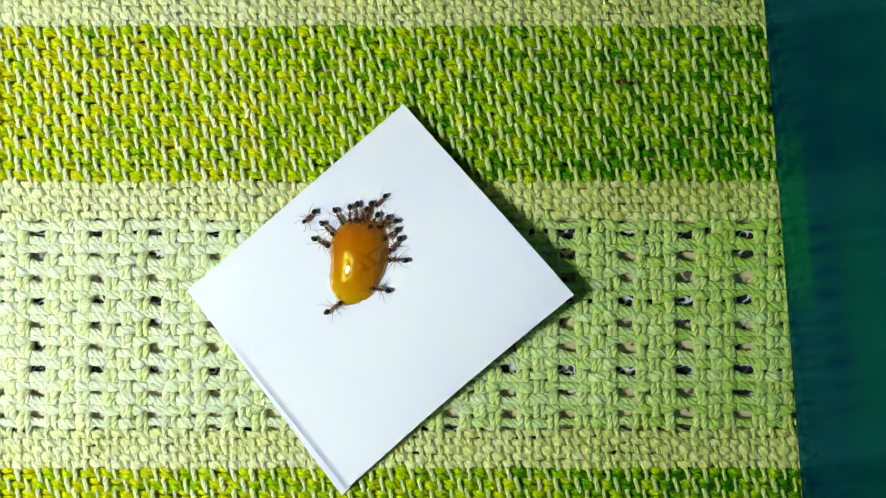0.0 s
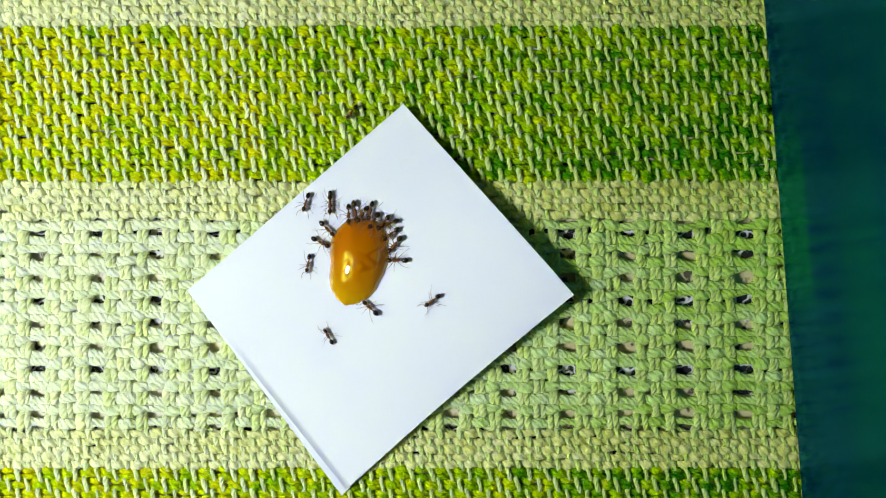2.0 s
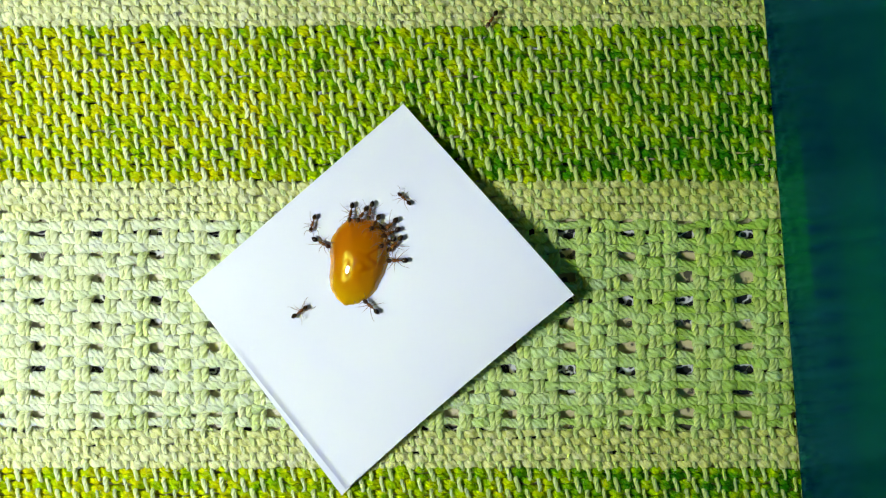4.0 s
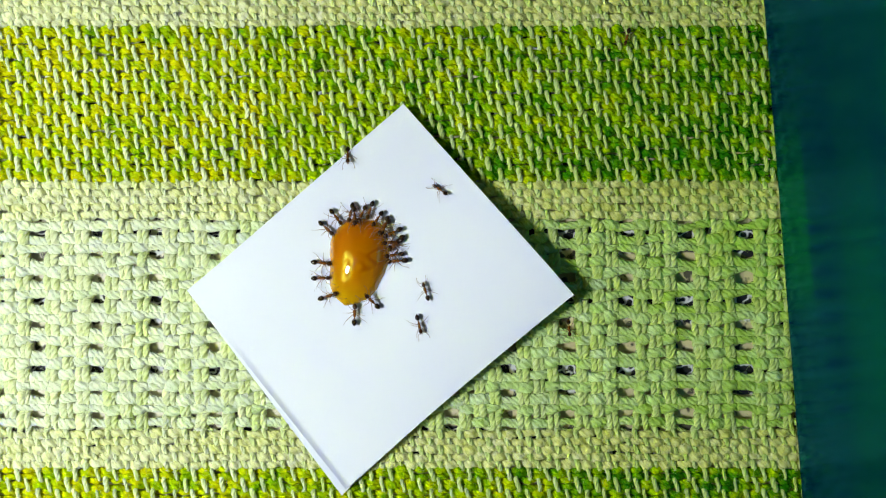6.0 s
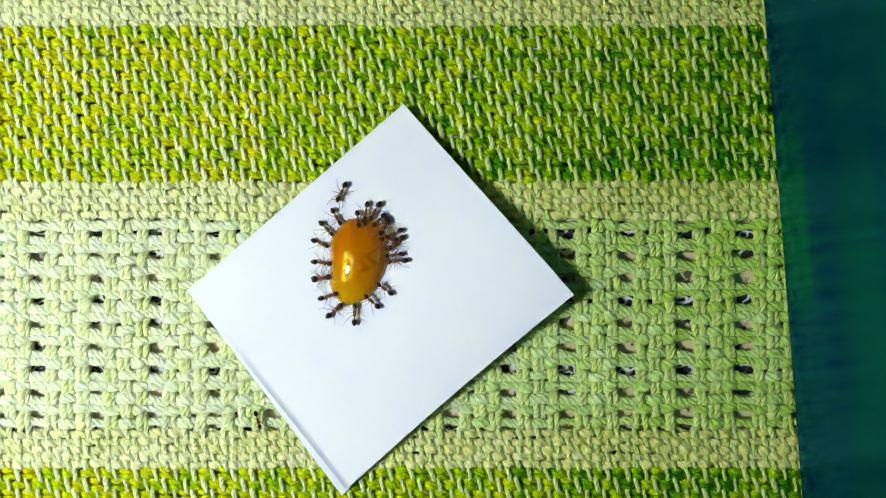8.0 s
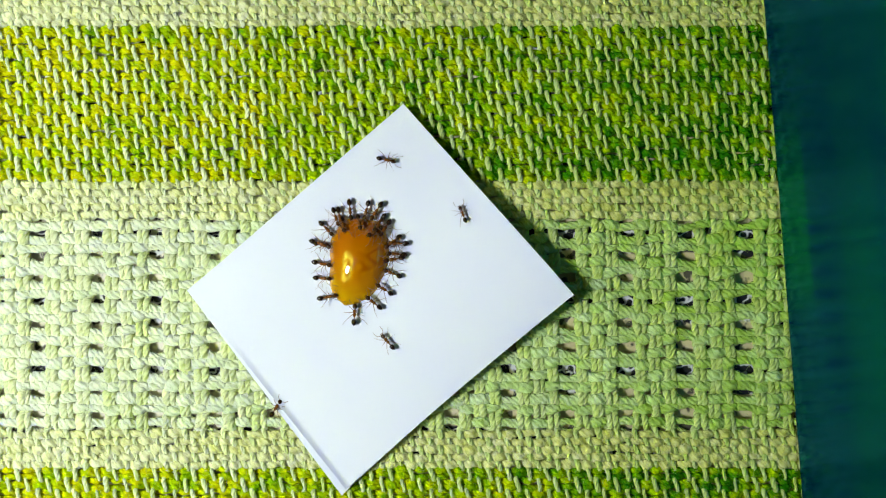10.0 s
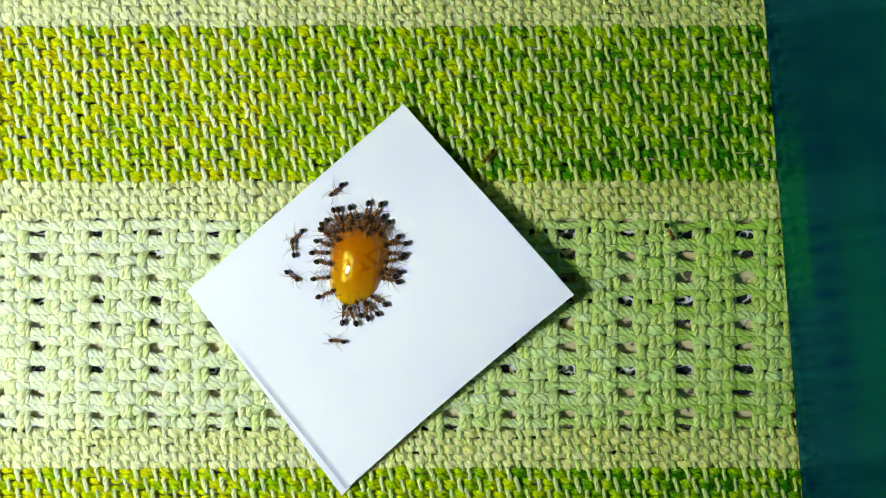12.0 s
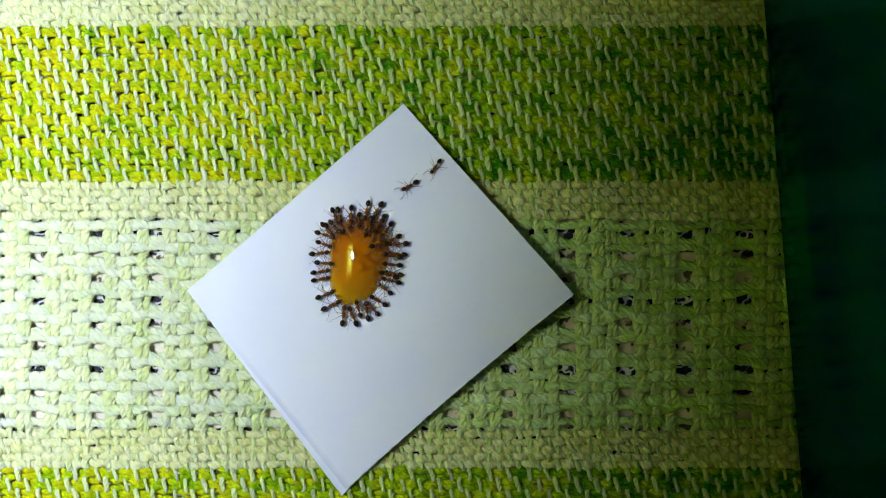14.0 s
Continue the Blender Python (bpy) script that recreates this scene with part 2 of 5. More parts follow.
def build_lamp():
    """A desk lamp with an enamelled cone shade round a bare bulb; its foot stands on the table."""
    lamp = tagged(new("desk_lamp"), "lit desk lamp with a lime-yellow cone shade and steel stem", "lamp")
    lamp.location = (-0.44, -0.05, TABLE_Z - 0.0003)
    base = Vector(lamp.location)
    bm = bmesh.new()
    rod(bm, [(0, 0, 0), (0, 0, 0.012), (0, 0, 0.018)], [0.07, 0.07, 0.06], 28)
    part("foot", bm, M_STEEL, lamp)
    axis = (AIM - LAMP).normalized()
    centre = LAMP - base
    neck = centre - axis * 0.080
    bm = bmesh.new()
    rod(bm, [(0, 0, 0.016), (0, 0, 0.25), (0.02, 0, 0.33), neck - axis * 0.05 + Vector((0, 0, 0.01)), neck], [0.006] * 5, 10)
    part("stem", bm, M_STEEL, lamp)
    turn = axis.to_track_quat("Z", "Y").to_matrix()

    def lathe(name, outline, material, parent, label=""):
        bm = bmesh.new()
        rings = [[bm.verts.new(turn @ Vector((r * math.cos(a), r * math.sin(a), z)) + centre)
                  for a in (2 * math.pi * k / 40 for k in range(40))] for z, r in outline]
        for a, b in zip(rings, rings[1:]):
            for k in range(40):
                bm.faces.new((a[k], a[(k + 1) % 40], b[(k + 1) % 40], b[k]))
        bm.faces.new(rings[0])
        bm.faces.new(rings[-1])
        bmesh.ops.recalc_face_normals(bm, faces=bm.faces[:])
        return part(name, bm, material, parent, label)

    shade = lathe("shade", [(-0.074, 0.030), (-0.068, 0.056), (-0.032, 0.098), (0.024, 0.138), (0.021, 0.141), (-0.036, 0.101), (-0.073, 0.058), (-0.079, 0.028)],
                  M_SHADE, lamp, "lime-yellow enamelled shade")
    lathe("socket", [(-0.073, 0.052), (-0.062, 0.056), (-0.055, 0.055), (-0.038, 0.034), (-0.026, 0.018)], M_SOCKET, shade, "black lamp socket")
    bm = bmesh.new()
    ball(bm, (0, 0, 0), (0.028, 0.028, 0.028), 20, 14)
    for v in bm.verts:
        v.co = v.co + centre
    part("bulb", bm, M_BULB, shade, "glowing white bulb")
    return lamp


LAMP_THING = build_lamp()


def build_tablet():
    """The phone that films, widened to a tablet to cast its shadow: it lies flat over the cloth, its lens looking down;
    its edge shows in the honey's gloss.
    """
    tablet = tagged(new("tablet"), "black filming phone widened to a tablet, held flat above the cloth by an arm", "tablet")
    tablet.location = (-0.0040, 0.025, 0.1705)
    bm = bmesh.new()
    box(bm, -0.085, 0.085, -0.120, 0.120, 0.0, 0.0085)
    bmesh.ops.bevel(bm, geom=bm.edges[:], offset=0.003, segments=3, affect="EDGES")
    part("tablet_body", bm, M_SOCKET, tablet)
    bm = bmesh.new()
    rod(bm, [(0.03, 0.020, 0.0086), (0.03, 0.04, 0.06), (0.03, 0.18, 0.10), (0.03, 0.205, 0.03), (0.03, 0.205, TABLE_Z - 0.1708)], [0.004] * 5, 10)
    rod(bm, [(0.03, 0.205, TABLE_Z - 0.1708), (0.03, 0.205, TABLE_Z - 0.160)], [0.022, 0.020], 20)
    part("clamp_arm", bm, M_SOCKET, tablet)


build_tablet()

# ---- the teal box ----
def flatten(ob):
    for p in ob.data.polygons:
        p.use_smooth = False
    return ob


def build_box():
    """A hollow plastic box whose near wall leans a little outwards."""
    b = tagged(new("plastic_box"), "dark teal glossy plastic box standing on the cloth", "box")
    lean = math.degrees(math.atan2(68, 882))
    b.matrix_world = pose(0.0600, 0.0, 0.0002, 0, 0, lean)
    bm = bmesh.new()
    box(bm, 0.0032, 0.1468, -0.1268, 0.1268, 0.0, 0.003)
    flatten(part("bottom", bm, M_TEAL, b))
    for name, (x0, x1, y0, y1) in (("side_wall", (0.0, 0.003, -0.13, 0.13)), ("side_wall", (0.147, 0.150, -0.13, 0.13)),
                                   ("end_wall", (0.0032, 0.1468, -0.13, -0.127)), ("end_wall", (0.0032, 0.1468, 0.127, 0.13))):
        bm = bmesh.new()
        box(bm, x0, x1, y0, y1, 0.0, 0.052)
        if x0 == 0.0:
            for v in bm.verts:
                v.co.x -= 0.06 * v.co.z
        bmesh.ops.bevel(bm, geom=bm.edges[:], offset=0.0004, segments=2, affect="EDGES")
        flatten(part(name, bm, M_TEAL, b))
    # unseen lid, added to keep the inside's glint off the honey
    bm = bmesh.new()
    box(bm, -0.0031, 0.150, -0.13, 0.13, 0.0523, 0.0533)
    bmesh.ops.bevel(bm, geom=bm.edges[:], offset=0.0006, segments=2, affect="EDGES")
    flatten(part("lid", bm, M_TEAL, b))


build_box()


# ---- the folded paper ----
NORTH, EAST, SOUTH, WEST = (Vector(c) * MM for c in ((-6.94, 25.49), (22.63, -7.89), (-17.0, -42.25), (-44.85, -7.27)))
SHEET_Z = 0.0010


def paper_height(s, r):
    """Height of the upper sheet: s runs from the fold to the sprung edge, r from the north-west side to the south-east."""
    s, r = min(max(s, 0.0), 1.0), min(max(r, 0.0), 1.0)
    lip = 0.0004 * max(0.0, 1 - s / 0.018) ** 1.3 * min(1.0, max(0.0, (r - 0.15) / 0.4))
    bow = math.sin(math.pi * 0.62 * r ** 1.5) ** 1.2
    return SHEET_Z + lip + 0.0030 * bow * s ** 1.6 + 0.0003 * s + 0.00008 * math.sin(7 * r + 3 * s)


def paper_params(x, y):
    p = Vector((x, y)) - WEST
    u, v = NORTH - WEST, SOUTH - WEST
    det = u.x * v.y - u.y * v.x
    return (p.x * v.y - p.y * v.x) / det, (u.x * p.y - u.y * p.x) / det


def sheet(name, parent, corners, height, nu=64, nv=40, thick=0.00012):
    n, e, s_, w = corners
    bm = bmesh.new()
    rows = []
    for side in (0, 1):
        grid = []
        for i in range(nu + 1):
            line = []
            for j in range(nv + 1):
                s, r = (i / nu) ** 1.7, j / nv
                p = w.lerp(n, s).lerp(s_.lerp(e, s), r)
                p += (n - e).normalized() * 0.0004 * r * math.sin(math.pi * s)
                line.append(bm.verts.new((p.x, p.y, height(s, r) - side * thick)))
            grid.append(line)
        rows.append(grid)
    top, low = rows
    for i in range(nu):
        for j in range(nv):
            bm.faces.new((top[i][j], top[i][j + 1], top[i + 1][j + 1], top[i + 1][j]))
            bm.faces.new((low[i][j], low[i + 1][j], low[i + 1][j + 1], low[i][j + 1]))
    rim = [(i, 0) for i in range(nu)] + [(nu, j) for j in range(nv)] + [(i, nv) for i in range(nu, 0, -1)] + [(0, j) for j in range(nv, 0, -1)]
    for (a, b), (c, d) in zip(rim, rim[1:] + rim[:1]):
        bm.faces.new((top[a][b], top[c][d], low[c][d], low[a][b]))
    bmesh.ops.recalc_face_normals(bm, faces=bm.faces[:])
    for e in bm.edges:
        e.smooth = e.calc_face_angle(0.0) < 0.8
    ob = part(name, bm, M_PAPER, parent)
    for p in ob.data.polygons:
        p.use_smooth = abs(p.normal.z) > 0.5
    return ob


def build_paper():
    p = tagged(new("folded_paper"), "square of white paper folded in two on the cloth", "paper")
    sheet("upper_sheet", p, (NORTH, EAST, SOUTH, WEST), paper_height)
    out = [Vector(c) * MM for c in ((-7.3, 24.6), (21.6, -8.4), (-17.85, -43.45), (-45.2, -7.30))]
    sheet("lower_sheet", p, out, lambda s, r: 0.00035 + 0.0002 * math.sin(3 * r) * s + 0.00030 * r * max(0.0, 1 - s / 0.035))


build_paper()


HONEY = Vector((-14.80, -2.1)) * MM
HONEY_TOP = 0.0027


def honey_rim(a, f=1.0):
    """The outline of the drop at the angle parameter a: an egg, narrower to the south, a little uneven."""
    v = math.sin(a)
    wob = 1 + f ** 5 * (0.016 * math.sin(3 * a + 0.6) + 0.018 * math.sin(7 * a + 1.1) + 0.008 * math.sin(17 * a) + 0.005 * math.sin(29 * a + 2))
    c = math.cos(a)
    wide, tall = math.copysign(abs(c) ** 0.88, c), math.copysign(abs(v) ** 0.84, v)
    return 0.00512 * wide * (1 + (0.12 if v > 0 else 0.07) * v) * wob + (0.0006 if v > 0 else 0.0013) * v, 0.0076 * tall * wob


def honey_profile(f):
    return HONEY_TOP * max(0.0, 1 - f * f) ** 0.84


def ground(x, y):
    """The height of what an ant stands on: the cloth, the upper sheet or the honey's skin."""
    s, r = paper_params(x, y)
    if not (-0.005 <= s <= 1.005 and -0.005 <= r <= 1.005):
        return 0.0
    z = paper_height(s, r)
    dx, dy = x - HONEY.x, y - HONEY.y
    v = max(-1.0, min(1.0, dy / 0.0078))
    rx, ry = honey_rim(math.atan2(dy / 0.0078, (dx - 0.0006 * v) / 0.0050))
    f = math.hypot(dx, dy) / max(1e-6, math.hypot(rx, ry))
    return z + (honey_profile(f) if f < 1 else 0.0)


def build_honey():
    ob = tagged(new("honey_drop"), "thick glossy drop of amber honey on the paper", "honey")
    base = paper_height(*paper_params(HONEY.x, HONEY.y))
    ob.location = (HONEY.x, HONEY.y, base)
    bm = bmesh.new()
    rings, around = 30, 220
    last = None
    for i in range(rings):
        f = 1 - (i / rings) ** 1.3
        line = []
        for k in range(around):
            x, y = honey_rim(2 * math.pi * k / around, f)
            z = honey_profile(f) + paper_height(*paper_params(HONEY.x + x * f, HONEY.y + y * f)) - base
            line.append(bm.verts.new((x * f, y * f, z + (0.00002 if i else -0.00004))))
        if last:
            for k in range(around):
                bm.faces.new((last[k], last[(k + 1) % around], line[(k + 1) % around], line[k]))
        last = line
    tip = bm.verts.new((0, 0, HONEY_TOP))
    for k in range(around):
        bm.faces.new((last[k], last[(k + 1) % around], tip))
    bmesh.ops.recalc_face_normals(bm, faces=bm.faces[:])
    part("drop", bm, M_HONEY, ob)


build_honey()


# ---- ants ----
def build_ant():
    """A small worker ant, 3.5 mm long, facing +x, its feet at z = 0."""
    k = 1e-4
    ant = new("ant")
    bm = bmesh.new()
    ball(bm, (-11.6 * k, 0, 6.2 * k), (5.3 * k, 4.1 * k, 3.9 * k), 16, 12, 0.16)
    rod(bm, [(-13.6 * k, 0, 6.1 * k), (-16.2 * k, 0, 5.8 * k), (-17.6 * k, 0, 5.5 * k)], [2.6 * k, 1.3 * k, 0.2 * k], 10)
    part("gaster", bm, M_GASTER, ant, "glossy black gaster")
    bm = bmesh.new()
    ball(bm, (-5.2 * k, 0, 6.8 * k), (1.3 * k, 1.2 * k, 1.9 * k), 10, 8)
    rod(bm, [(-8 * k, 0, 6.8 * k), (-2 * k, 0, 6.4 * k)], [0.7 * k, 0.8 * k], 8)
    part("petiole", bm, M_THORAX, ant)
    bm = bmesh.new()
    ball(bm, (-0.6 * k, 0, 7.0 * k), (3.6 * k, 2.3 * k, 2.3 * k), 12, 8, 0.15)
    ball(bm, (4.6 * k, 0, 7.8 * k), (3.9 * k, 2.9 * k, 2.8 * k), 12, 8)
    rod(bm, [(6 * k, 0, 7.6 * k), (9.5 * k, 0, 7.6 * k)], [1.3 * k, 1.0 * k], 8)
    part("thorax", bm, M_THORAX, ant, "red-brown thorax")
    bm = bmesh.new()
    ball(bm, (12.6 * k, 0, 7.2 * k), (4.3 * k, 3.7 * k, 3.0 * k), 14, 10, -0.12)
    head = part("head", bm, M_HEAD, ant)
    for side in (-1, 1):
        bm = bmesh.new()
        ball(bm, (13.4 * k, side * 2.8 * k, 8.0 * k), (0.9 * k, 0.7 * k, 0.9 * k), 8, 6)
        part("eye", bm, M_GASTER, head)
        bm = bmesh.new()
        rod(bm, [(15.6 * k, side * 1.2 * k, 6.2 * k), (17.8 * k, side * 1.3 * k, 5.4 * k), (18.7 * k, side * 0.3 * k, 5.1 * k)], [0.8 * k, 0.6 * k, 0.2 * k])
        part("mandible", bm, M_THORAX, head)
        bm = bmesh.new()
        rod(bm, [(15 * k, side * 1.6 * k, 8 * k), (17.5 * k, side * 7.0 * k, 9.5 * k), (22.5 * k, side * 9.5 * k, 6 * k), (28 * k, side * 9.5 * k, 3.2 * k)], [0.4 * k, 0.34 * k, 0.34 * k, 0.40 * k])
        part("antenna", bm, M_LEG, head)
    for x, reach, fore in ((6.2, 11.5, 11.0), (3.5, 13.2, -1.5), (0.8, 14.2, -14.5)):
        for side in (-1, 1):
            bm = bmesh.new()
            rod(bm, [(0, 0, 0), (fore * 0.12 * k, side * 2.2 * k, -1.2 * k), (fore * 0.45 * k, side * reach * 0.5 * k, 4.5 * k),
                     (fore * 0.8 * k, side * reach * 0.82 * k, -3.4 * k), (fore * 1.25 * k, side * reach * 1.12 * k, -6.2 * k)],
                [0.52 * k, 0.52 * k, 0.38 * k, 0.23 * k, 0.15 * k], 6)
            leg = part("leg", bm, M_LEG, ant)
            leg.location = (x * k, side * 1.6 * k, 6.4 * k)
    return ant


ANT = tagged(build_ant(), "small brown-black worker ant", "ant", "ants at the honey")
ANT.matrix_world = pose(-0.083, 0.030, 0.00004, 0, 0, 40)


def stand(x, y, turn):
    """An ant's pose at a place in millimetres, headed by degrees from +x."""
    x, y = x * MM, y * MM
    c, s = math.cos(radians(turn)), math.sin(radians(turn))
    fore = ground(x + 0.0014 * c, y + 0.0014 * s)
    aft = ground(x - 0.0012 * c, y - 0.0012 * s)
    rise = max(-0.0012, min(0.0021, fore - aft))
    base = max(aft + 0.50 * rise, ground(x, y) - 0.0003)
    return Matrix.Translation((x, y, base + 0.00004)) @ pose(0, 0, 0, 0, 0, turn) @ pose(0, 0, 0, 0, -math.degrees(math.atan2(rise, 0.0025)), 0)


dice = random.Random(11)


def one_more_ant(rows, small=1.0):
    ant = copy_thing(ANT, stand(*rows[0][1:]))
    size = small * dice.uniform(0.97, 1.12)
    ant.scale = (size, size, size)
    for limb in ant.children:
        if limb.name.startswith("leg"):
            limb.rotation_euler = (radians(dice.uniform(-8, 8)), 0, radians(dice.uniform(-16, 16)))
        elif limb.name.startswith("head"):
            for feeler in limb.children:
                if feeler.name.startswith("antenna"):
                    feeler.rotation_euler = (0, 0, radians(dice.uniform(-7, 7)))
    return ant


def feed(*rows):
    """An ant that comes to the honey: seconds, millimetres and heading."""
    walk(one_more_ant(rows, 1.05), [(t, stand(x, y, turn)) for t, x, y, turn in rows])


def roam(*rows):
    """An ant that runs about; its legs step as it goes."""
    ant = one_more_ant(rows, 0.93)
    walk(ant, [(t, stand(x, y, turn)) for t, x, y, turn in rows])
    for k, leg in enumerate([o for o in ant.children if o.name.startswith("leg")]):
        hip = leg.location.copy()
        beat = []
        for i, (t, x, y, turn) in enumerate(rows):
            swing = 15 if (i + k + k // 2) % 2 else -15
            beat.append((t, Matrix.Translation(hip) @ pose(0, 0, 0, 0, 0, swing)))
        walk(leg, beat)


# ---- the woven cloth: every yarn a strand of its own ----
U = 1e-4
rng = random.Random(7)


def strand(name, points, radii, flat, material, parent, pitch, plies):
    """A plied yarn along points: an oval, lobed section that turns with the twist."""
    p = np.array(points)
    n = len(p)
    d = np.gradient(p, axis=0)
    d /= np.linalg.norm(d, axis=1)[:, None]
    up = np.tile(np.array([0.0, 0.0, 1.0]), (n, 1))
    side = np.cross(d, up)
    side /= np.linalg.norm(side, axis=1)[:, None]
    nor = np.cross(side, d)
    run = np.concatenate([[0], np.cumsum(np.linalg.norm(np.diff(p, axis=0), axis=1))])
    sides = 10
    a = np.arange(sides) * 2 * math.pi / sides
    lobe = 1 + (0.07 if name == "weft_yarn" else 0.09) * np.sin(plies * (a[None, :] + run[:, None] * 2 * math.pi / pitch))
    r = np.array(radii)[:, None] * lobe
    co = p[:, None, :] + (r * np.cos(a))[:, :, None] * side[:, None, :] + (r * np.broadcast_to(flat, n)[:, None] * np.sin(a))[:, :, None] * nor[:, None, :]
    co = co.reshape(-1, 3)
    i, j = np.meshgrid(np.arange(n - 1), np.arange(sides), indexing="ij")
    k = (j + 1) % sides
    faces = np.stack([i * sides + j, i * sides + k, (i + 1) * sides + k, (i + 1) * sides + j], -1).reshape(-1, 4)
    me = bpy.data.meshes.new(name)
    me.vertices.add(len(co))
    me.vertices.foreach_set("co", co.ravel())
    me.loops.add(faces.size)
    me.loops.foreach_set("vertex_index", faces.ravel().astype(np.int32))
    me.polygons.add(len(faces))
    me.polygons.foreach_set("loop_start", np.arange(0, faces.size, 4, dtype=np.int32))
    me.update(calc_edges=True)
    uv = me.uv_layers.new(name="UVMap")
    ju = np.stack([j, j + 1, j + 1, j], -1).reshape(-1) / sides
    iv = run[np.stack([i, i, i + 1, i + 1], -1).reshape(-1)] / pitch
    uv.data.foreach_set("uv", np.stack([ju, iv], -1).ravel())
    me.shade_smooth()
    me.materials.append(material)
    ob = new(name, me)
    ob.parent = parent
    return ob


def weft_rows():
    """The rows of weft from north to south, in tenths of a millimetre from the middle: place, band, half width, side of its pair."""
    rows = []
    for k in range(4):
        rows += [(-172 + 40.75 * k + 9.0 * side, "lace", 9.4, side) for side in (-1, 1)]
    rows += [(-9 + 12.3 * k, "cream", 7.9, 0) for k in range(5)]
    rows += [(55 + 19.64 * k, "green", 9.5, 0) for k in range(14)]
    rows += [(327 + 13.2 * k, "cream", 8.2, 0) for k in range(5)]
    rows.append((397, "lace", 9.2, -1))
    for k in range(8):
        rows += [(431.4 + 40.75 * k + 9.0 * side, "lace", 9.4, side) for side in (-1, 1)]
    rows.append((751, "lace", 9.2, 1))
    rows += [(770 + 13.4 * k, "cream", 8.2, 0) for k in range(5)]
    rows += [(839.5 + 19.64 * k, "green", 9.5, 0) for k in range(10)]
    rows.sort()
    return [(441 - y, band, r, side) for y, band, r, side in rows]


def build_cloth():
    cloth = tagged(new("woven_cloth"), "handwoven cotton cloth striped green, cream and mint", "cloth")
    rows = weft_rows()
    ys = np.array([r[0] for r in rows])
    lace = np.array([1.0 if r[1] == "lace" else 0.0 for r in rows])
    cols = list(range(-20, 84))
    pitch = 17.433
    first = 65 + 52.3 - 784

    def column_x(c):
        return first + pitch * c
    # warp: from north to south over and under each row
    top, low = ys[0] + 12, ys[-1] - 12
    for c in cols:
        pts, rad, thin = [], [], []
        shift = rng.uniform(-1.2, 1.2)
        thick = rng.uniform(0.78, 1.2)
        wav = [rng.uniform(0, 6.28) for _ in range(3)]
        bump_x = [rng.gauss(0, 1.1) for _ in rows]
        bump_w = [rng.gauss(0, 0.07) for _ in rows]
        y = top
        m = (c + 1) % 6 - 1
        # in the lace the six warps of a repeat join into three pairs
        home, off, mate = {-1: (0, -22.0, -1), 0: (0, -4.6, 0), 1: (0, 22.0, 1), 2: (0, 31.0, 1), 3: (0, 4.6, 0), 4: (104.6, -31.0, 5)}[m]
        tight = min(1.0, max(0.0, (140 - column_x(c)) / 900))
        seat = home + off * (1 + 0.09 * tight)
        while y > low:
            i = int(np.argmin(np.abs(ys - y)))
            j = min(max(i + (1 if y < ys[i] else -1), 0), len(rows) - 1)
            f = min(abs(y - ys[i]) / (abs(ys[j] - ys[i]) + 1e-6), 1.0) if j != i else 0.0
            sgn = 1 if (c + i) % 2 == 0 else -1
            amp = {"green": 7.4, "cream": 4.5, "lace": 3.7}[rows[i][1]]
            lift = {"green": 0.72, "cream": 0.36, "lace": 0.0}[rows[i][1]]
            z = amp * math.tanh(2.0 * (sgn * math.cos(math.pi * f) + lift))
            L = lace[i] * (1 - f) + lace[j] * f
            if lace[i] and lace[j]:
                L = 1.0
            x = column_x(c) + shift
            r = 4.9 * thick
            ease_l = L * L * (3 - 2 * L)
            x += ease_l * (seat - m * pitch)
            both = 1 if (c - m + mate + i) % 2 == 0 else -1
            z = z * (1 - L) + L * 3.9 * math.tanh(2.0 * both * math.cos(math.pi * f)) - 26 * L * (1 - L) * (1 if m == 3 else 0)
            r *= {"green": 0.78, "cream": 0.90, "lace": 1.0}[rows[i][1]] + (0.30 + 0.22 * tight) * L
            sgn = sgn if L < 0.5 else both
            x += 1.8 * math.sin(y / 37 + wav[0]) + 1.1 * math.sin(y / 14 + wav[1]) + 2.1 * sgn * math.sin(math.pi * f) * (1 if y < ys[i] else -1) * (1 - 0.6 * L)
            ease = 0.5 - 0.5 * math.cos(math.pi * f)
            x += bump_x[i] * (1 - ease) + bump_x[j] * ease
            r *= 1 + bump_w[i] * (1 - ease) + bump_w[j] * ease
            r *= 1 + 0.10 * math.sin(y / 21 + wav[2]) + rng.uniform(-0.03, 0.03)
            pts.append((x * U, y * U, (z - 11.0) * U))
            rad.append(r * U)
            thin.append(0.82 - 0.14 * L)
            y -= 1.9
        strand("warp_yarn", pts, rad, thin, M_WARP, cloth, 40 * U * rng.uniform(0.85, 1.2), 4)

    # weft: from west to east
    x_end = column_x(cols[-1])
    picks = []
    for i, (yc, band, r0, side) in enumerate(rows):
        if band == "green":
            picks += [(i, yc + 4.9, band, 0.615 * r0, side), (i, yc - 4.9, band, 0.615 * r0, side)]
        else:
            picks.append((i, yc, band, r0, side))
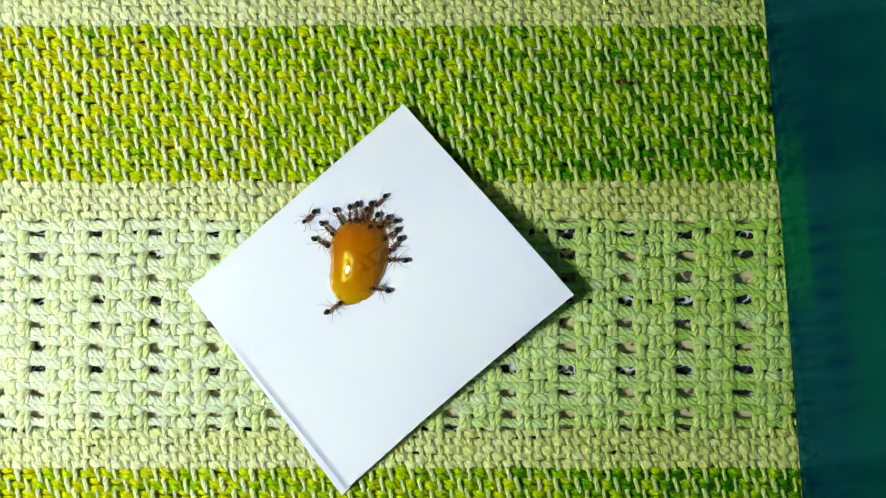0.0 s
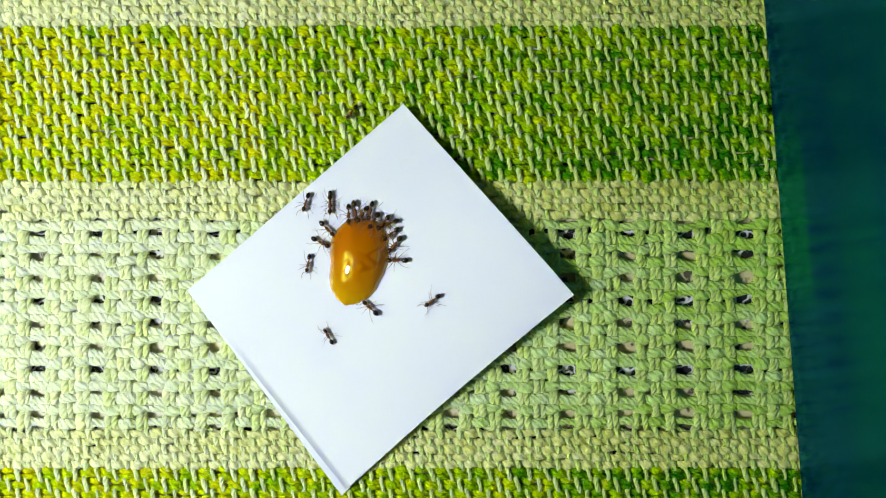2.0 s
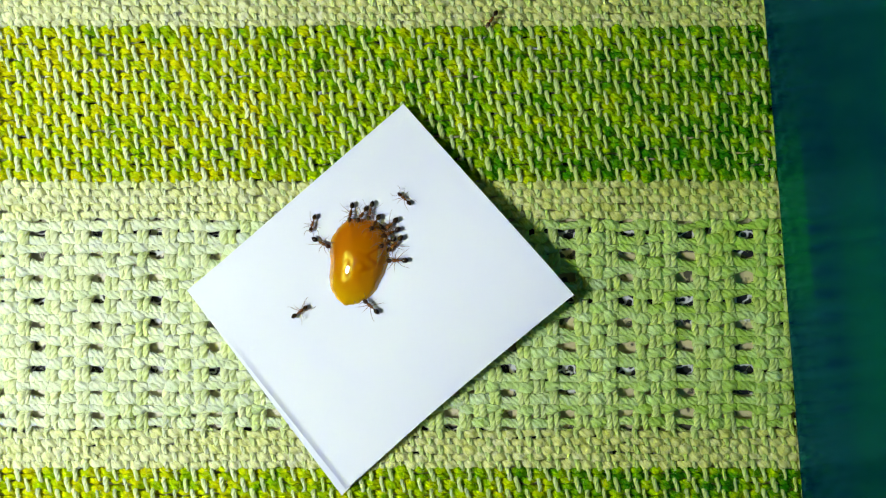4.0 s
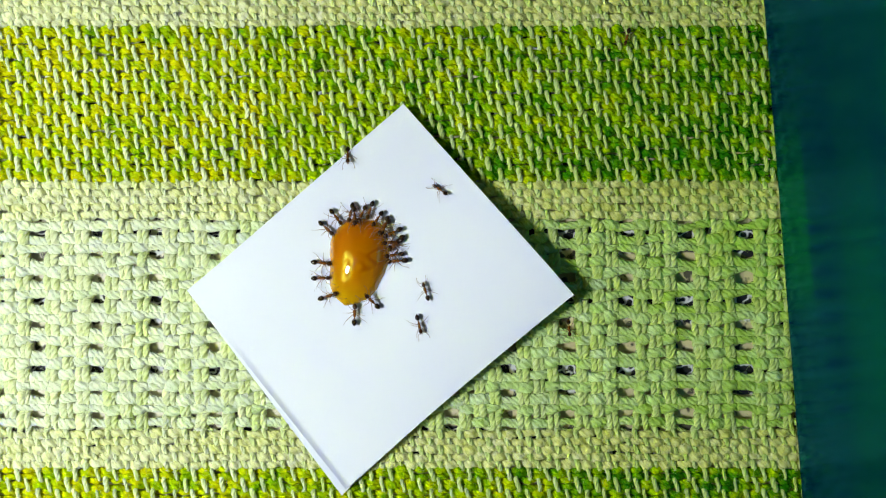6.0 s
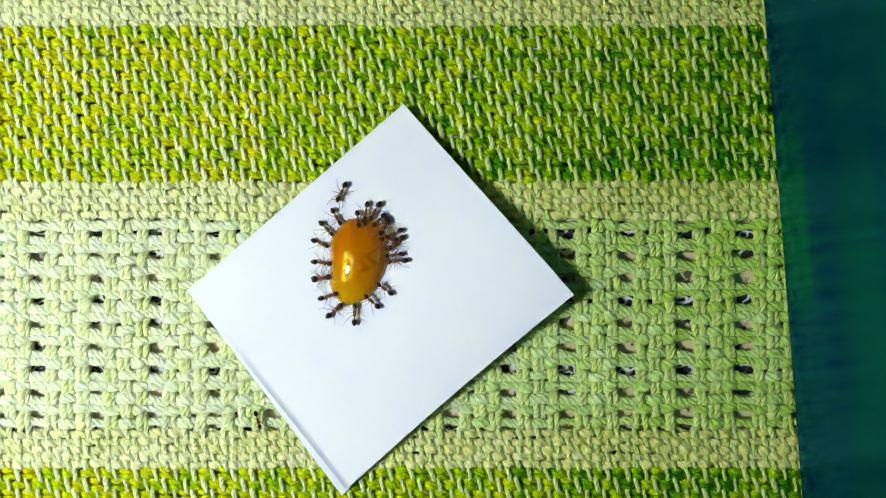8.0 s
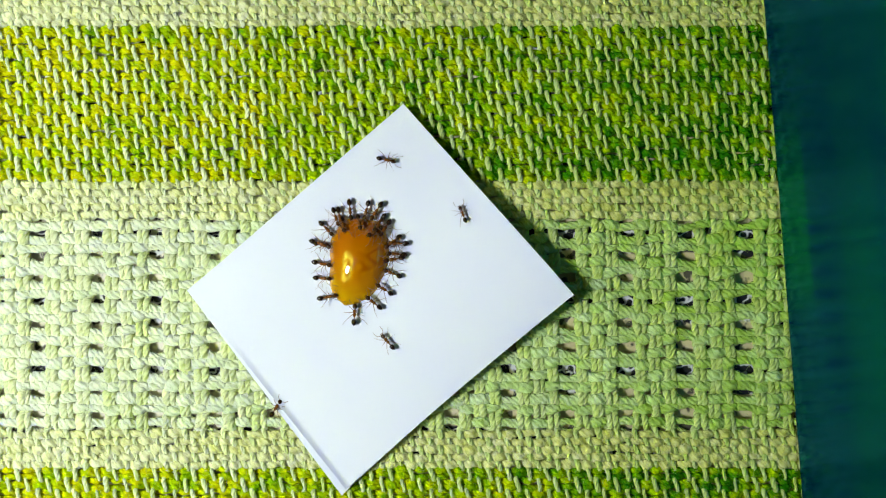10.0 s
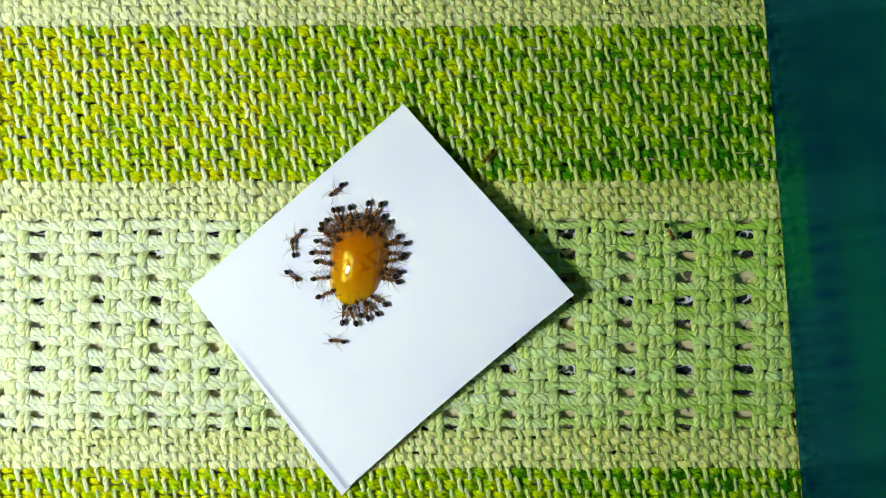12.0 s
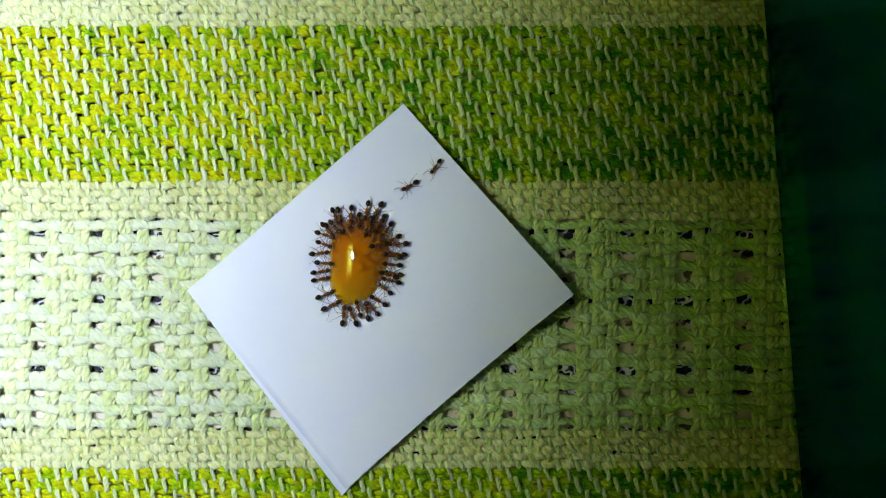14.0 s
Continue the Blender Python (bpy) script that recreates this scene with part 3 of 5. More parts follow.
    for i, yc, band, r0, side in picks:
        pts, rad = [], []
        mat = {"green": M_GREEN, "cream": M_CREAM, "lace": M_MINT}[band]
        wav = [rng.uniform(0, 6.28) for _ in range(4)]
        thick = rng.uniform(0.92, 1.08)
        bump_y = [rng.gauss(0, 0.9) for _ in cols]
        bump_r = [rng.gauss(0, 0.10) for _ in cols]
        x = column_x(cols[0]) - 9
        while x < x_end + 9:
            q = (x - first) / pitch
            c = round(q)
            f = q - c
            sgn = -1 if (c + i) % 2 == 0 else 1
            amp = {"green": 3.2, "cream": 3.0, "lace": 2.8}[band]
            z = sgn * amp * math.cos(math.pi * f)
            y = yc + 1.8 * math.sin(x / 61 + wav[0]) + 1.2 * math.sin(x / 17 + wav[1])
            r = r0 * thick
            if band == "lace":
                g = (q + 1) % 6 - 1
                if g > 4.2:
                    g -= 6
                step = g * pitch / 26.5
                sign = -1 if (round(q - g) + i) % 2 == 0 else 1
                open_part = max(0.0, math.cos((g - 3) / 1.7 * math.pi / 2)) if abs(g - 3) < 1.7 else 0.0
                z = sign * amp * math.cos(math.pi * step) if abs(step) < 1.5 else 2.0 * open_part
                slack = min(1.0, max(0.0, (x + 760) / 900))
                r *= 1 - (0.12 + 0.13 * slack) * open_part
                r *= 1.09 - 0.09 * slack
                y += (3.2 + 0.9 * slack) * side * open_part
            here = min(max(c - cols[0], 0), len(cols) - 1)
            there = min(max(here + (1 if f > 0 else -1), 0), len(cols) - 1)
            ease = 0.5 - 0.5 * math.cos(math.pi * abs(f))
            y += bump_y[here] * (1 - ease) + bump_y[there] * ease + 0.9 * sgn * math.sin(2 * math.pi * f)
            r *= 1 + bump_r[here] * (1 - ease) + bump_r[there] * ease
            r *= 1 + 0.10 * math.sin(x / 31 + wav[2]) + 0.06 * math.sin(x / 11 + wav[3]) + {"green": 0.18, "cream": 0.08, "lace": 0.05}[band] * sgn * math.cos(math.pi * f)
            pts.append((x * U, y * U, (z - 11.0) * U))
            rad.append(r * U)
            x += 2.1
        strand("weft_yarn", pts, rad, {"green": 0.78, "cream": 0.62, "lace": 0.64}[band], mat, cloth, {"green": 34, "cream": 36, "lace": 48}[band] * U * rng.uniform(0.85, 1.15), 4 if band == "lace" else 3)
    # loose fibres that stand off the yarns
    bm = bmesh.new()
    for _ in range(15000):
        x, y = rng.uniform(-0.082, 0.066), rng.uniform(-0.05, 0.05)
        z = rng.uniform(-0.0005, 0.0001)
        a, l = rng.uniform(0, 6.28), rng.uniform(0.0005, 0.0016)
        bend = rng.uniform(-0.0003, 0.0003)
        dx, dy = math.cos(a), math.sin(a)
        mid = (x + dx * l / 2 - dy * bend, y + dy * l / 2 + dx * bend, z + rng.uniform(0.0, 0.0003))
        rod(bm, [(x, y, z - 0.0002), mid, (x + dx * l, y + dy * l, z)], [0.000012, 0.000014, 0.000006], 3)
    part("lint", bm, M_WARP, cloth, "pale loose fibres", "stuff")
    return cloth


build_cloth()


def motions():
    """Everything that moves: the ants, each with rows of seconds, millimetres and degrees."""
    # the lamp is pushed over behind the tablet at the very end, and the tablet's shadow falls on the cloth
    here = Matrix.Translation(LAMP_THING.location)
    centre = Matrix.Translation(LAMP)
    over = Matrix.Translation(SHIFT) @ centre @ Matrix.Rotation(radians(TIP), 4, "Y") @ centre.inverted() @ here
    walk(LAMP_THING, [(0.0, here), (13.7, here), (13.9, here), (14.0, over)])
    feed((0, -21.44, 1.19, -28), (3, -21.44, 1.19, -28), (5.5, -21, 0.94, -27), (5.7, -21, 0.94, -27), (5.78, -28.66, 16.9, 42), (5.87, -33.62, 33.67, 101), (5.95, -35.89, 51.23, 106), (14, -35.89, 51.23, 106))
    feed((0, -27, -52.39, 84), (6.6, -27, -52.39, 84), (6.7, -23.87, -34.88, 81), (6.8, -22.01, -17.23, 27), (6.9, -21.39, 0.54, -33), (7.5, -21.49, 0.94, -20), (8, -21.49, 0.99, -22), (10.5, -20.95, 0.64, -12), (11, -20.9, 0.74, -10), (11.5, -20.9, 1.04, -20), (12, -20.95, 0.99, -18), (12.5, -20.65, 0.74, -20), (13, -20.6, 0.74, -20), (13.5, -20.6, 0.74, -25), (14, -20.6, 0.74, -20))
    feed((0, -35.34, 53.08, -75), (8.9, -35.34, 53.08, -75), (9.05, -35.55, 39.11, -88), (9.2, -33.63, 25.71, -75), (9.35, -28.7, 13.09, -63), (9.5, -21.64, 1.04, -15), (10.55, -21.64, 1.04, -15), (10.58, -22.19, 1.29, 13), (10.6, -22.74, 1.53, 41), (10.63, -23.29, 1.78, 68), (10.68, -24.27, 2.46, 174), (10.7, -24.76, 2.8, -132), (10.73, -25.18, 3.23, -103), (10.78, -26.03, 4.09, -44), (10.85, -25.22, 3.31, -44), (10.92, -24.4, 2.54, -44), (10.98, -26.03, 4.09, -44), (11.05, -25.22, 3.31, -44), (11.12, -24.4, 2.54, -44), (11.21, -23.58, 1.43, -52), (11.31, -22.69, 0.37, -48), (11.4, -21.74, -0.64, 2), (12, -21.64, -0.69, 0), (12.5, -21.54, -0.74, 2), (13, -21.54, -0.74, 6), (14, -21.64, -0.74, 6))
    feed((0, -20.31, 3.61, -45), (2.6, -20.31, 3.61, -45), (2.7, -17.26, -16.05, -87), (2.8, -19.63, -35.02, -107), (2.9, -27.43, -53.32, -97), (3.27, -26.72, -53.13, -156), (3.63, -26.01, -52.95, 144), (4, -25.3, -52.77, 85), (4.15, -27.87, -38.34, 97), (4.3, -28.22, -24.09, 85), (4.45, -25.43, -10.12, 15), (4.6, -20.41, 3.66, -43), (5.5, -20.41, 3.66, -43), (8, -20.41, 3.61, -45), (10.5, -20.41, 3.61, -45), (11.5, -20.41, 3.61, -45), (12, -20.31, 3.41, -45), (13, -20.16, 3.36, -51), (14, -20.16, 3.31, -49))
    feed((0, -18.33, 5.73, -61), (1.6, -18.33, 5.73, -61), (1.64, -18.48, 5.98, -91), (1.68, -18.64, 6.22, -120), (1.72, -18.79, 6.47, -149), (1.83, -19.27, 7.19, -163), (1.95, -19.77, 7.91, -90), (2.05, -19.77, 7.91, -90), (2.09, -18.15, 13.26, -63), (2.13, -16.53, 18.61, -36), (2.17, -14.91, 23.96, -10), (2.28, -8.34, 39.28, 63), (2.4, -0.05, 53.86, 67), (2.9, -0.61, 53.86, 8), (3.4, -1.16, 53.86, -51), (3.9, -1.72, 53.85, -109), (4.05, -7.18, 42.22, -114), (4.2, -11.93, 30.35, -109), (4.35, -15.68, 18.11, -105), (4.5, -18.72, 5.63, -52), (5.5, -18.72, 5.63, -52), (8, -18.68, 5.68, -59), (9, -18.77, 5.68, -72), (10.5, -18.77, 5.68, -72), (14, -18.87, 5.68, -68))
    feed((0, -36.97, 51.55, -68), (8.5, -36.97, 51.55, -68), (8.68, -29.87, 41.03, -58), (8.85, -24.15, 29.94, -68), (9.02, -20.4, 18.05, -77), (9.2, -18.03, 5.58, -79), (10.5, -18.03, 5.58, -79), (14, -18.13, 5.58, -79))
    feed((0, -16.25, 6.02, -88), (0.5, -16.49, 6.07, -90), (2.6, -16.49, 6.07, -90), (3, -16.15, 6.22, -96), (5.5, -16.1, 6.42, -102), (7.6, -16.1, 6.37, -106), (8, -14.76, 4.94, -80), (9.5, -14.51, 4.39, -76), (11, -14.51, 4.39, -76), (12.5, -14.66, 4.49, -84), (14, -14.56, 4.64, -88))
    feed((0, -15.11, 6.37, -94), (0.5, -15.31, 6.57, -80), (2.6, -15.31, 6.57, -80), (2.63, -16.7, 12.06, -50), (2.67, -18.1, 17.56, -20), (2.7, -19.49, 23.06, 10), (2.73, -19.72, 28.6, 35), (2.77, -19.95, 34.14, 60), (2.8, -20.18, 39.69, 85), (2.9, -17.38, 56.47, 92), (3.83, -17.94, 56.88, 33), (4.77, -18.5, 57.3, -26), (5.7, -19.06, 57.71, -86), (5.78, -16.07, 40.54, -82), (5.87, -14.83, 23.25, -89), (5.95, -15.35, 5.83, -84), (6.5, -15.5, 5.13, -86), (7.6, -15.45, 5.23, -84), (7.63, -15.65, 5.88, -112), (7.68, -16.06, 7.16, -168), (7.75, -16.64, 9.1, 175), (7.83, -17.21, 11.04, -116), (7.9, -17.69, 10.03, -116), (7.97, -18.18, 9.02, -116), (8.03, -17.21, 11.04, -116), (8.1, -17.69, 10.03, -116), (8.17, -18.18, 9.02, -116), (8.28, -22.62, 24.38, 177), (8.39, -28.97, 38.9, 118), (8.5, -37.23, 52.59, 115), (14, -37.23, 52.59, 115))
    feed((0, -12.98, 6.81, -108), (0.5, -12.68, 6.71, -103), (3, -12.68, 6.71, -103), (5.5, -12.68, 6.76, -108), (6.1, -12.73, 6.81, -110), (6.5, -12.43, 7.5, -115), (6.53, -6.45, 11.99, -89), (6.57, -0.47, 16.49, -63), (6.6, 5.51, 20.98, -38), (6.63, 10.99, 26.02, -10), (6.67, 16.48, 31.05, 18), (6.7, 21.96, 36.09, 46), (6.8, 36.92, 52.82, 43), (14, 36.92, 52.82, 43))
    feed((0, -14.02, 5.82, -121), (0.5, -14.12, 5.97, -124), (3, -14.12, 5.97, -124), (5.5, -14.17, 6.07, -123), (6.5, -14.02, 6.17, -109), (7, -13.82, 6.32, -115), (7.6, -13.82, 6.32, -115), (8, -13.47, 6.56, -100), (10.5, -13.37, 6.81, -104), (14, -13.32, 6.81, -102))
    feed((0, -12.13, 4.73, -120), (2.6, -12.13, 4.73, -120), (3, -12.08, 4.83, -118), (5.5, -11.04, 3.4, -125), (6, -10.3, 3.65, -125), (7.5, -10.35, 3.65, -122), (8, -10.3, 3.55, -123), (10.5, -10.15, 3.5, -123), (11.5, -10.25, 3.45, -124), (13, -9.95, 3.35, -123), (14, -9.85, 3.2, -125))
    feed((0, -10.5, 4.48, -131), (2.6, -10.45, 4.43, -129), (3, -10.74, 3.6, -139), (3.62, -10.42, 2.92, -101), (4.25, -10.04, 2.29, -55), (4.88, -9.58, 1.71, -109), (5.5, -9.06, 1.18, -171), (7.5, -9.06, 1.18, -171), (8, -9.6, 1.67, 176), (8.62, -10.41, 1.92, 160), (9.25, -11.16, 2.27, 149), (9.88, -11.82, 2.76, -164), (10.5, -12.42, 3.35, -107), (11.5, -12.77, 3.4, -104), (14, -12.92, 3.3, -112))
    feed((0, -9.36, 4.48, -161), (2.6, -9.36, 4.48, -161), (3, -9.16, 4.09, -142), (5.5, -9.56, 4.38, -134), (6, -10.2, 3.99, -111), (7.5, -10.2, 3.99, -111), (8, -10.25, 3.94, -110), (10.5, -11.39, 4.09, -123), (14, -11.34, 3.8, -123))
    feed((0, -9.16, 2.51, -142), (2.6, -9.16, 2.51, -142), (3, -9.26, 2.81, -156), (5.5, -8.81, 2.85, -154), (7.5, -8.66, 2.81, -159), (8, -8.56, 2.71, -154), (10, -8.76, 1.23, -142), (14, -8.96, 1.57, -152))
    feed((0, -8.36, 0.84, -131), (3, -8.36, 0.84, -131), (5.5, -8.17, 1.18, -141), (8, -8.17, 1.18, -141), (10, -7.77, 0.98, 180), (14, -7.72, 0.93, -178))
    feed((0, 0.43, 52.6, -102), (2.7, 0.43, 52.6, -102), (2.78, -7.98, 36.44, -111), (2.87, -11.62, 19.27, -92), (2.95, -10.49, 1.08, -150), (3.2, -10.49, 1.08, -150), (5.5, -8.17, 0.79, -141), (8, -8.26, 0.98, -138), (10, -8.01, -0.88, 176), (14, -7.92, -0.88, 176))
    feed((0, -7.87, -1.97, -180), (3, -7.87, -1.97, -180), (5.5, -7.87, -2.06, -176), (8, -7.87, -2.06, -176), (10, -8.56, -1.77, -168), (12.5, -8.51, -1.92, -165), (14, -8.9, -1.13, 169))
    feed((0, 13.64, -52.15, 113), (3.9, 13.64, -52.15, 113), (4.08, 7.18, -39.78, 117), (4.25, 1.26, -27.17, 113), (4.42, -3.91, -14.24, 150), (4.6, -8.56, -1.08, -171), (8, -8.56, -1.08, -171), (8.5, -8.44, -1.89, -128), (9, -8.41, -2.69, -93), (9.5, -8.51, -3.49, -152), (10, -8.7, -4.28, 158), (11, -8.65, -4.23, 164), (11.5, -8.7, -3.98, 166), (12, -8.6, -3.83, 168), (12.5, -8.7, -3.93, 162), (14, -8.51, -4.28, 170))
    feed((0, -10.97, -7.04, 170), (0.2, -10.97, -7.04, 170), (0.28, -2.5, -22.35, -125), (0.37, 6.32, -37.46, -59), (0.45, 15.47, -52.38, -60), (14, 15.47, -52.38, -60))
    feed((0, 13.46, -51.21, 118), (0.6, 13.46, -51.21, 118), (0.7, 4.14, -37.22, 121), (0.8, -3.58, -22.4, 114), (0.9, -9.69, -6.74, 149), (1.7, -9.79, -6.89, 151), (1.78, -10.49, -8.22, -166), (1.87, -11.43, -9.35, 180), (1.95, -12.61, -10.29, 137), (3, -12.61, -10.59, 140), (5.5, -12.41, -9.01, 134), (8, -12.46, -9.06, 137), (10.5, -11.72, -9.35, 145), (11, -11.12, -9.1, 150), (14, -11.12, -9.1, 150))
    feed((0, -26.8, -52.61, 69), (2.15, -26.8, -52.61, 69), (2.23, -20.58, -36.99, 69), (2.32, -14.68, -21.26, 113), (2.4, -9.1, -5.41, 156), (3.2, -9.05, -5.46, 159), (3.33, -10.79, -18.08, -151), (3.45, -14.07, -30.12, -111), (3.58, -19.55, -41.33, -121), (3.7, -26.57, -51.96, -111), (4.5, -26.83, -52.26, -171), (5.3, -27.08, -52.56, 129), (6.1, -27.34, -52.87, 70), (6.2, -24.69, -36.41, 76), (6.3, -18.97, -21.1, 103), (6.4, -10.18, -6.94, 144), (8, -10.18, -6.94, 144), (10.5, -10.23, -7.03, 148), (11.6, -10.04, -7.28, 150), (11.68, -15.32, -22.2, -160), (11.77, -21.13, -36.91, -113), (11.85, -27.47, -51.42, -112), (12.3, -27.13, -51.68, -52), (12.75, -26.8, -51.94, 8), (13.2, -26.46, -52.2, 68), (13.28, -20.2, -37.53, 67), (13.37, -14.12, -22.78, 114), (13.45, -8.21, -7.96, 160), (13.6, -8.21, -7.96, 160), (13.95, -10.18, -6.89, 143), (14, -10.18, -6.89, 143))
    feed((0, 18.7, 55.73, -121), (3.8, 18.7, 55.73, -121), (3.97, 10.47, 43.38, -123), (4.15, 2.64, 30.81, -121), (4.33, -4.64, 17.91, -118), (4.5, -11.54, 4.78, -112), (5.5, -11.44, 5.42, -124), (6, -11.49, 5.13, -124), (7.5, -11.34, 4.93, -132), (8, -11.24, 4.93, -132), (10.5, -11.04, 4.68, -125), (14, -10.94, 4.58, -121))
    feed((0, -37.56, 52.87, -61), (7.6, -37.56, 52.87, -61), (7.7, -25.09, 39.65, -52), (7.8, -16.55, 24.24, -70), (7.9, -11.94, 6.66, -123), (10.5, -11.59, 6.66, -124), (14, -11.49, 6.66, -121))
    feed((0, -27.35, -52.11, 74), (4.2, -27.35, -52.11, 74), (4.38, -25.28, -41.69, 78), (4.55, -22.67, -31.42, 74), (4.73, -19.31, -21.38, 70), (4.9, -15.43, -11.49, 88), (8, -15.43, -11.49, 88), (10.5, -15.48, -11.44, 86), (11, -15.73, -11.78, 111), (14, -15.68, -11.83, 113))
    feed((0, -3.1, -54.13, 110), (4.4, -3.1, -54.13, 110), (4.55, -8.04, -42.91, 113), (4.7, -12.56, -31.54, 110), (4.85, -16.49, -19.94, 63), (5, -19.99, -8.2, 19), (8, -20.04, -8.2, 18), (10.5, -20.29, -8.39, 10), (10.95, -21.68, -7.85, 21), (11.05, -21.68, -7.85, 21), (11.18, -33.06, -21.45, -52), (11.32, -41.05, -36.8, -110), (11.45, -45.65, -53.91, -117), (11.5, -45.25, -53.91, -177), (11.55, -44.85, -53.91, 123), (11.6, -44.45, -53.9, 63), (11.7, -35.51, -39.06, 60), (11.8, -27.54, -23.71, 65), (11.9, -20.54, -7.85, 23), (14, -20.54, -7.95, 23))
    feed((0, -25.72, -53.4, 85), (4.5, -25.72, -53.4, 85), (4.65, -26.94, -40.45, 93), (4.8, -26.79, -27.62, 85), (4.95, -24.7, -14.96, 37), (5.1, -21.24, -2.42, -2), (8, -21.24, -2.42, -7), (10.5, -21.09, -2.57, -13), (11.5, -20.99, -2.52, -16), (12, -20.7, -2.47, -9), (13, -20.65, -2.47, -9), (14, -20.6, -2.47, -4))
    feed((0, -26.28, -51.54, 84), (4.1, -26.28, -51.54, 84), (4.25, -24.41, -39.99, 81), (4.4, -22.89, -28.41, 84), (4.55, -21.89, -16.77, 44), (4.7, -21.24, -5.09, 2), (8, -21.24, -5.09, 2), (10.5, -20.89, -5.14, -8), (10.58, -21.6, -21.1, -51), (10.67, -23.78, -36.85, -101), (10.75, -27.42, -52.41, -98), (11.07, -26.88, -52.38, -157), (11.38, -26.34, -52.35, 144), (11.7, -25.8, -52.33, 85), (11.78, -22.41, -36.76, 80), (11.87, -20.94, -21.01, 48), (11.95, -21.39, -5.09, 6), (12.5, -21.49, -5.38, 11), (14, -21.34, -5.28, 10))
    feed((0, -27.4, -53.35, 82), (6.1, -27.4, -53.35, 82), (6.2, -24.83, -37.37, 81), (6.3, -22.61, -21.35, 83), (6.4, -20.74, -5.28, 11), (8, -21.19, -5.09, 16), (8.2, -19.38, -17.28, -35), (8.4, -19.6, -29.2, -98), (8.6, -22.66, -40.71, -111), (8.8, -27.74, -51.94, -98), (9.9, -27.52, -51.9, -158), (11, -27.3, -51.86, 143), (12.1, -27.07, -51.82, 83), (12.2, -23.22, -36.2, 79), (12.3, -21.34, -20.34, 88), (12.33, -21.38, -14.98, 63), (12.37, -21.41, -9.61, 38), (12.4, -21.44, -4.25, 13), (13, -21.44, -4.05, 9), (14, -21.44, -3.95, 9))
    feed((0, -19.2, -10.27, 34), (0.2, -19.2, -10.27, 34), (0.3, -11.33, -23.72, -15), (0.4, -5.43, -37.99, -72), (0.5, -1.49, -53.07, -68), (2.7, -1.35, -53.65, -8), (4.9, -1.22, -54.24, 52), (7.1, -1.08, -54.83, 112), (7.2, -8.04, -40.52, 114), (7.3, -14.03, -25.81, 110), (7.4, -19.05, -10.71, 38), (8, -19, -10.76, 41), (8.25, -13.1, -20.93, -11), (8.5, -8.1, -31.47, -68), (8.75, -4.38, -42.52, -74), (9, -1.56, -53.94, -68), (10.03, -2.07, -54.15, -9), (11.07, -2.58, -54.35, 51), (12.1, -3.09, -54.56, 110), (12.2, -7.58, -39.29, 108), (12.3, -13.11, -24.41, 68), (12.4, -19.7, -9.92, 24), (14, -19.6, -9.87, 26))
    feed((0, -25.03, -53.19, 80), (10.6, -25.03, -53.19, 80), (10.7, -23.12, -39.22, 81), (10.8, -20.62, -25.35, 78), (10.9, -17.51, -11.59, 83), (14, -17.41, -11.69, 83))
    feed((0, 13.34, -51.25, 125), (9.4, 13.34, -51.25, 125), (9.57, 9.03, -39.76, 114), (9.75, 3.22, -29.33, 125), (9.93, -4.69, -20.4, 137), (10.1, -14.09, -12.52, 120), (10.6, -14.09, -12.52, 120), (10.95, -14.64, -10.45, 109), (14, -14.74, -10.35, 105))
    feed((0, -45.28, -54.47, 54), (9.6, -45.28, -54.47, 54), (9.78, -39, -42.44, 61), (9.95, -31.73, -31.13, 54), (10.12, -23.08, -20.85, 84), (10.3, -13.45, -11.28, 122), (10.6, -13.45, -11.28, 122), (10.95, -13.35, -10.94, 99), (14, -13.25, -10.89, 99))
    feed((0, -24.94, -52.18, 73), (10.6, -24.94, -52.18, 73), (10.72, -24.46, -37.16, 82), (10.83, -20.25, -23.28, 64), (10.95, -12.31, -10.54, 135), (14, -12.26, -10.49, 135))
    feed((0, 13.93, -52.04, 116), (11.15, 13.93, -52.04, 116), (11.23, 7.81, -35.75, 113), (11.32, 0.18, -20.21, 119), (11.4, -8.95, -5.41, 163), (12.5, -8.9, -5.56, 166), (14, -8.85, -5.56, 165))
    feed((0, -25.34, -52.83, 72), (11.6, -25.34, -52.83, 72), (11.7, -19.74, -36.82, 71), (11.8, -14.5, -20.68, 119), (11.9, -9.64, -4.43, 164), (14, -9.54, -4.48, 162))
    feed((0, -2.6, -54.22, 95), (12.2, -2.6, -54.22, 95), (12.28, 0.72, -36.85, 85), (12.37, -0.7, -19.87, 104), (12.45, -6.88, -3.29, 166), (12.6, -6.88, -3.29, 166), (12.9, -8.85, -2.85, 172), (14, -8.85, -2.7, 174))
    feed((0, -37.06, 51.44, -65), (8.6, -37.06, 51.44, -65), (8.78, -35.51, 38.6, -79), (8.95, -31.82, 26.76, -65), (9.12, -25.1, 16.34, -51), (9.3, -16.25, 6.91, -84), (10.6, -16.25, 6.91, -84), (11, -16.2, 5.93, -81), (14, -16, 5.78, -90))
    feed((0, 0.98, 52.91, -111), (8.4, 0.98, 52.91, -111), (8.57, -5.15, 41.27, -116), (8.75, -10.37, 29.3, -111), (8.93, -14.33, 16.84, -105), (9.1, -17.38, 4.05, -76), (10.6, -17.38, 4.05, -76), (11.5, -17.53, 4.05, -78), (13, -17.48, 3.95, -80), (14, -17.53, 3.8, -73))
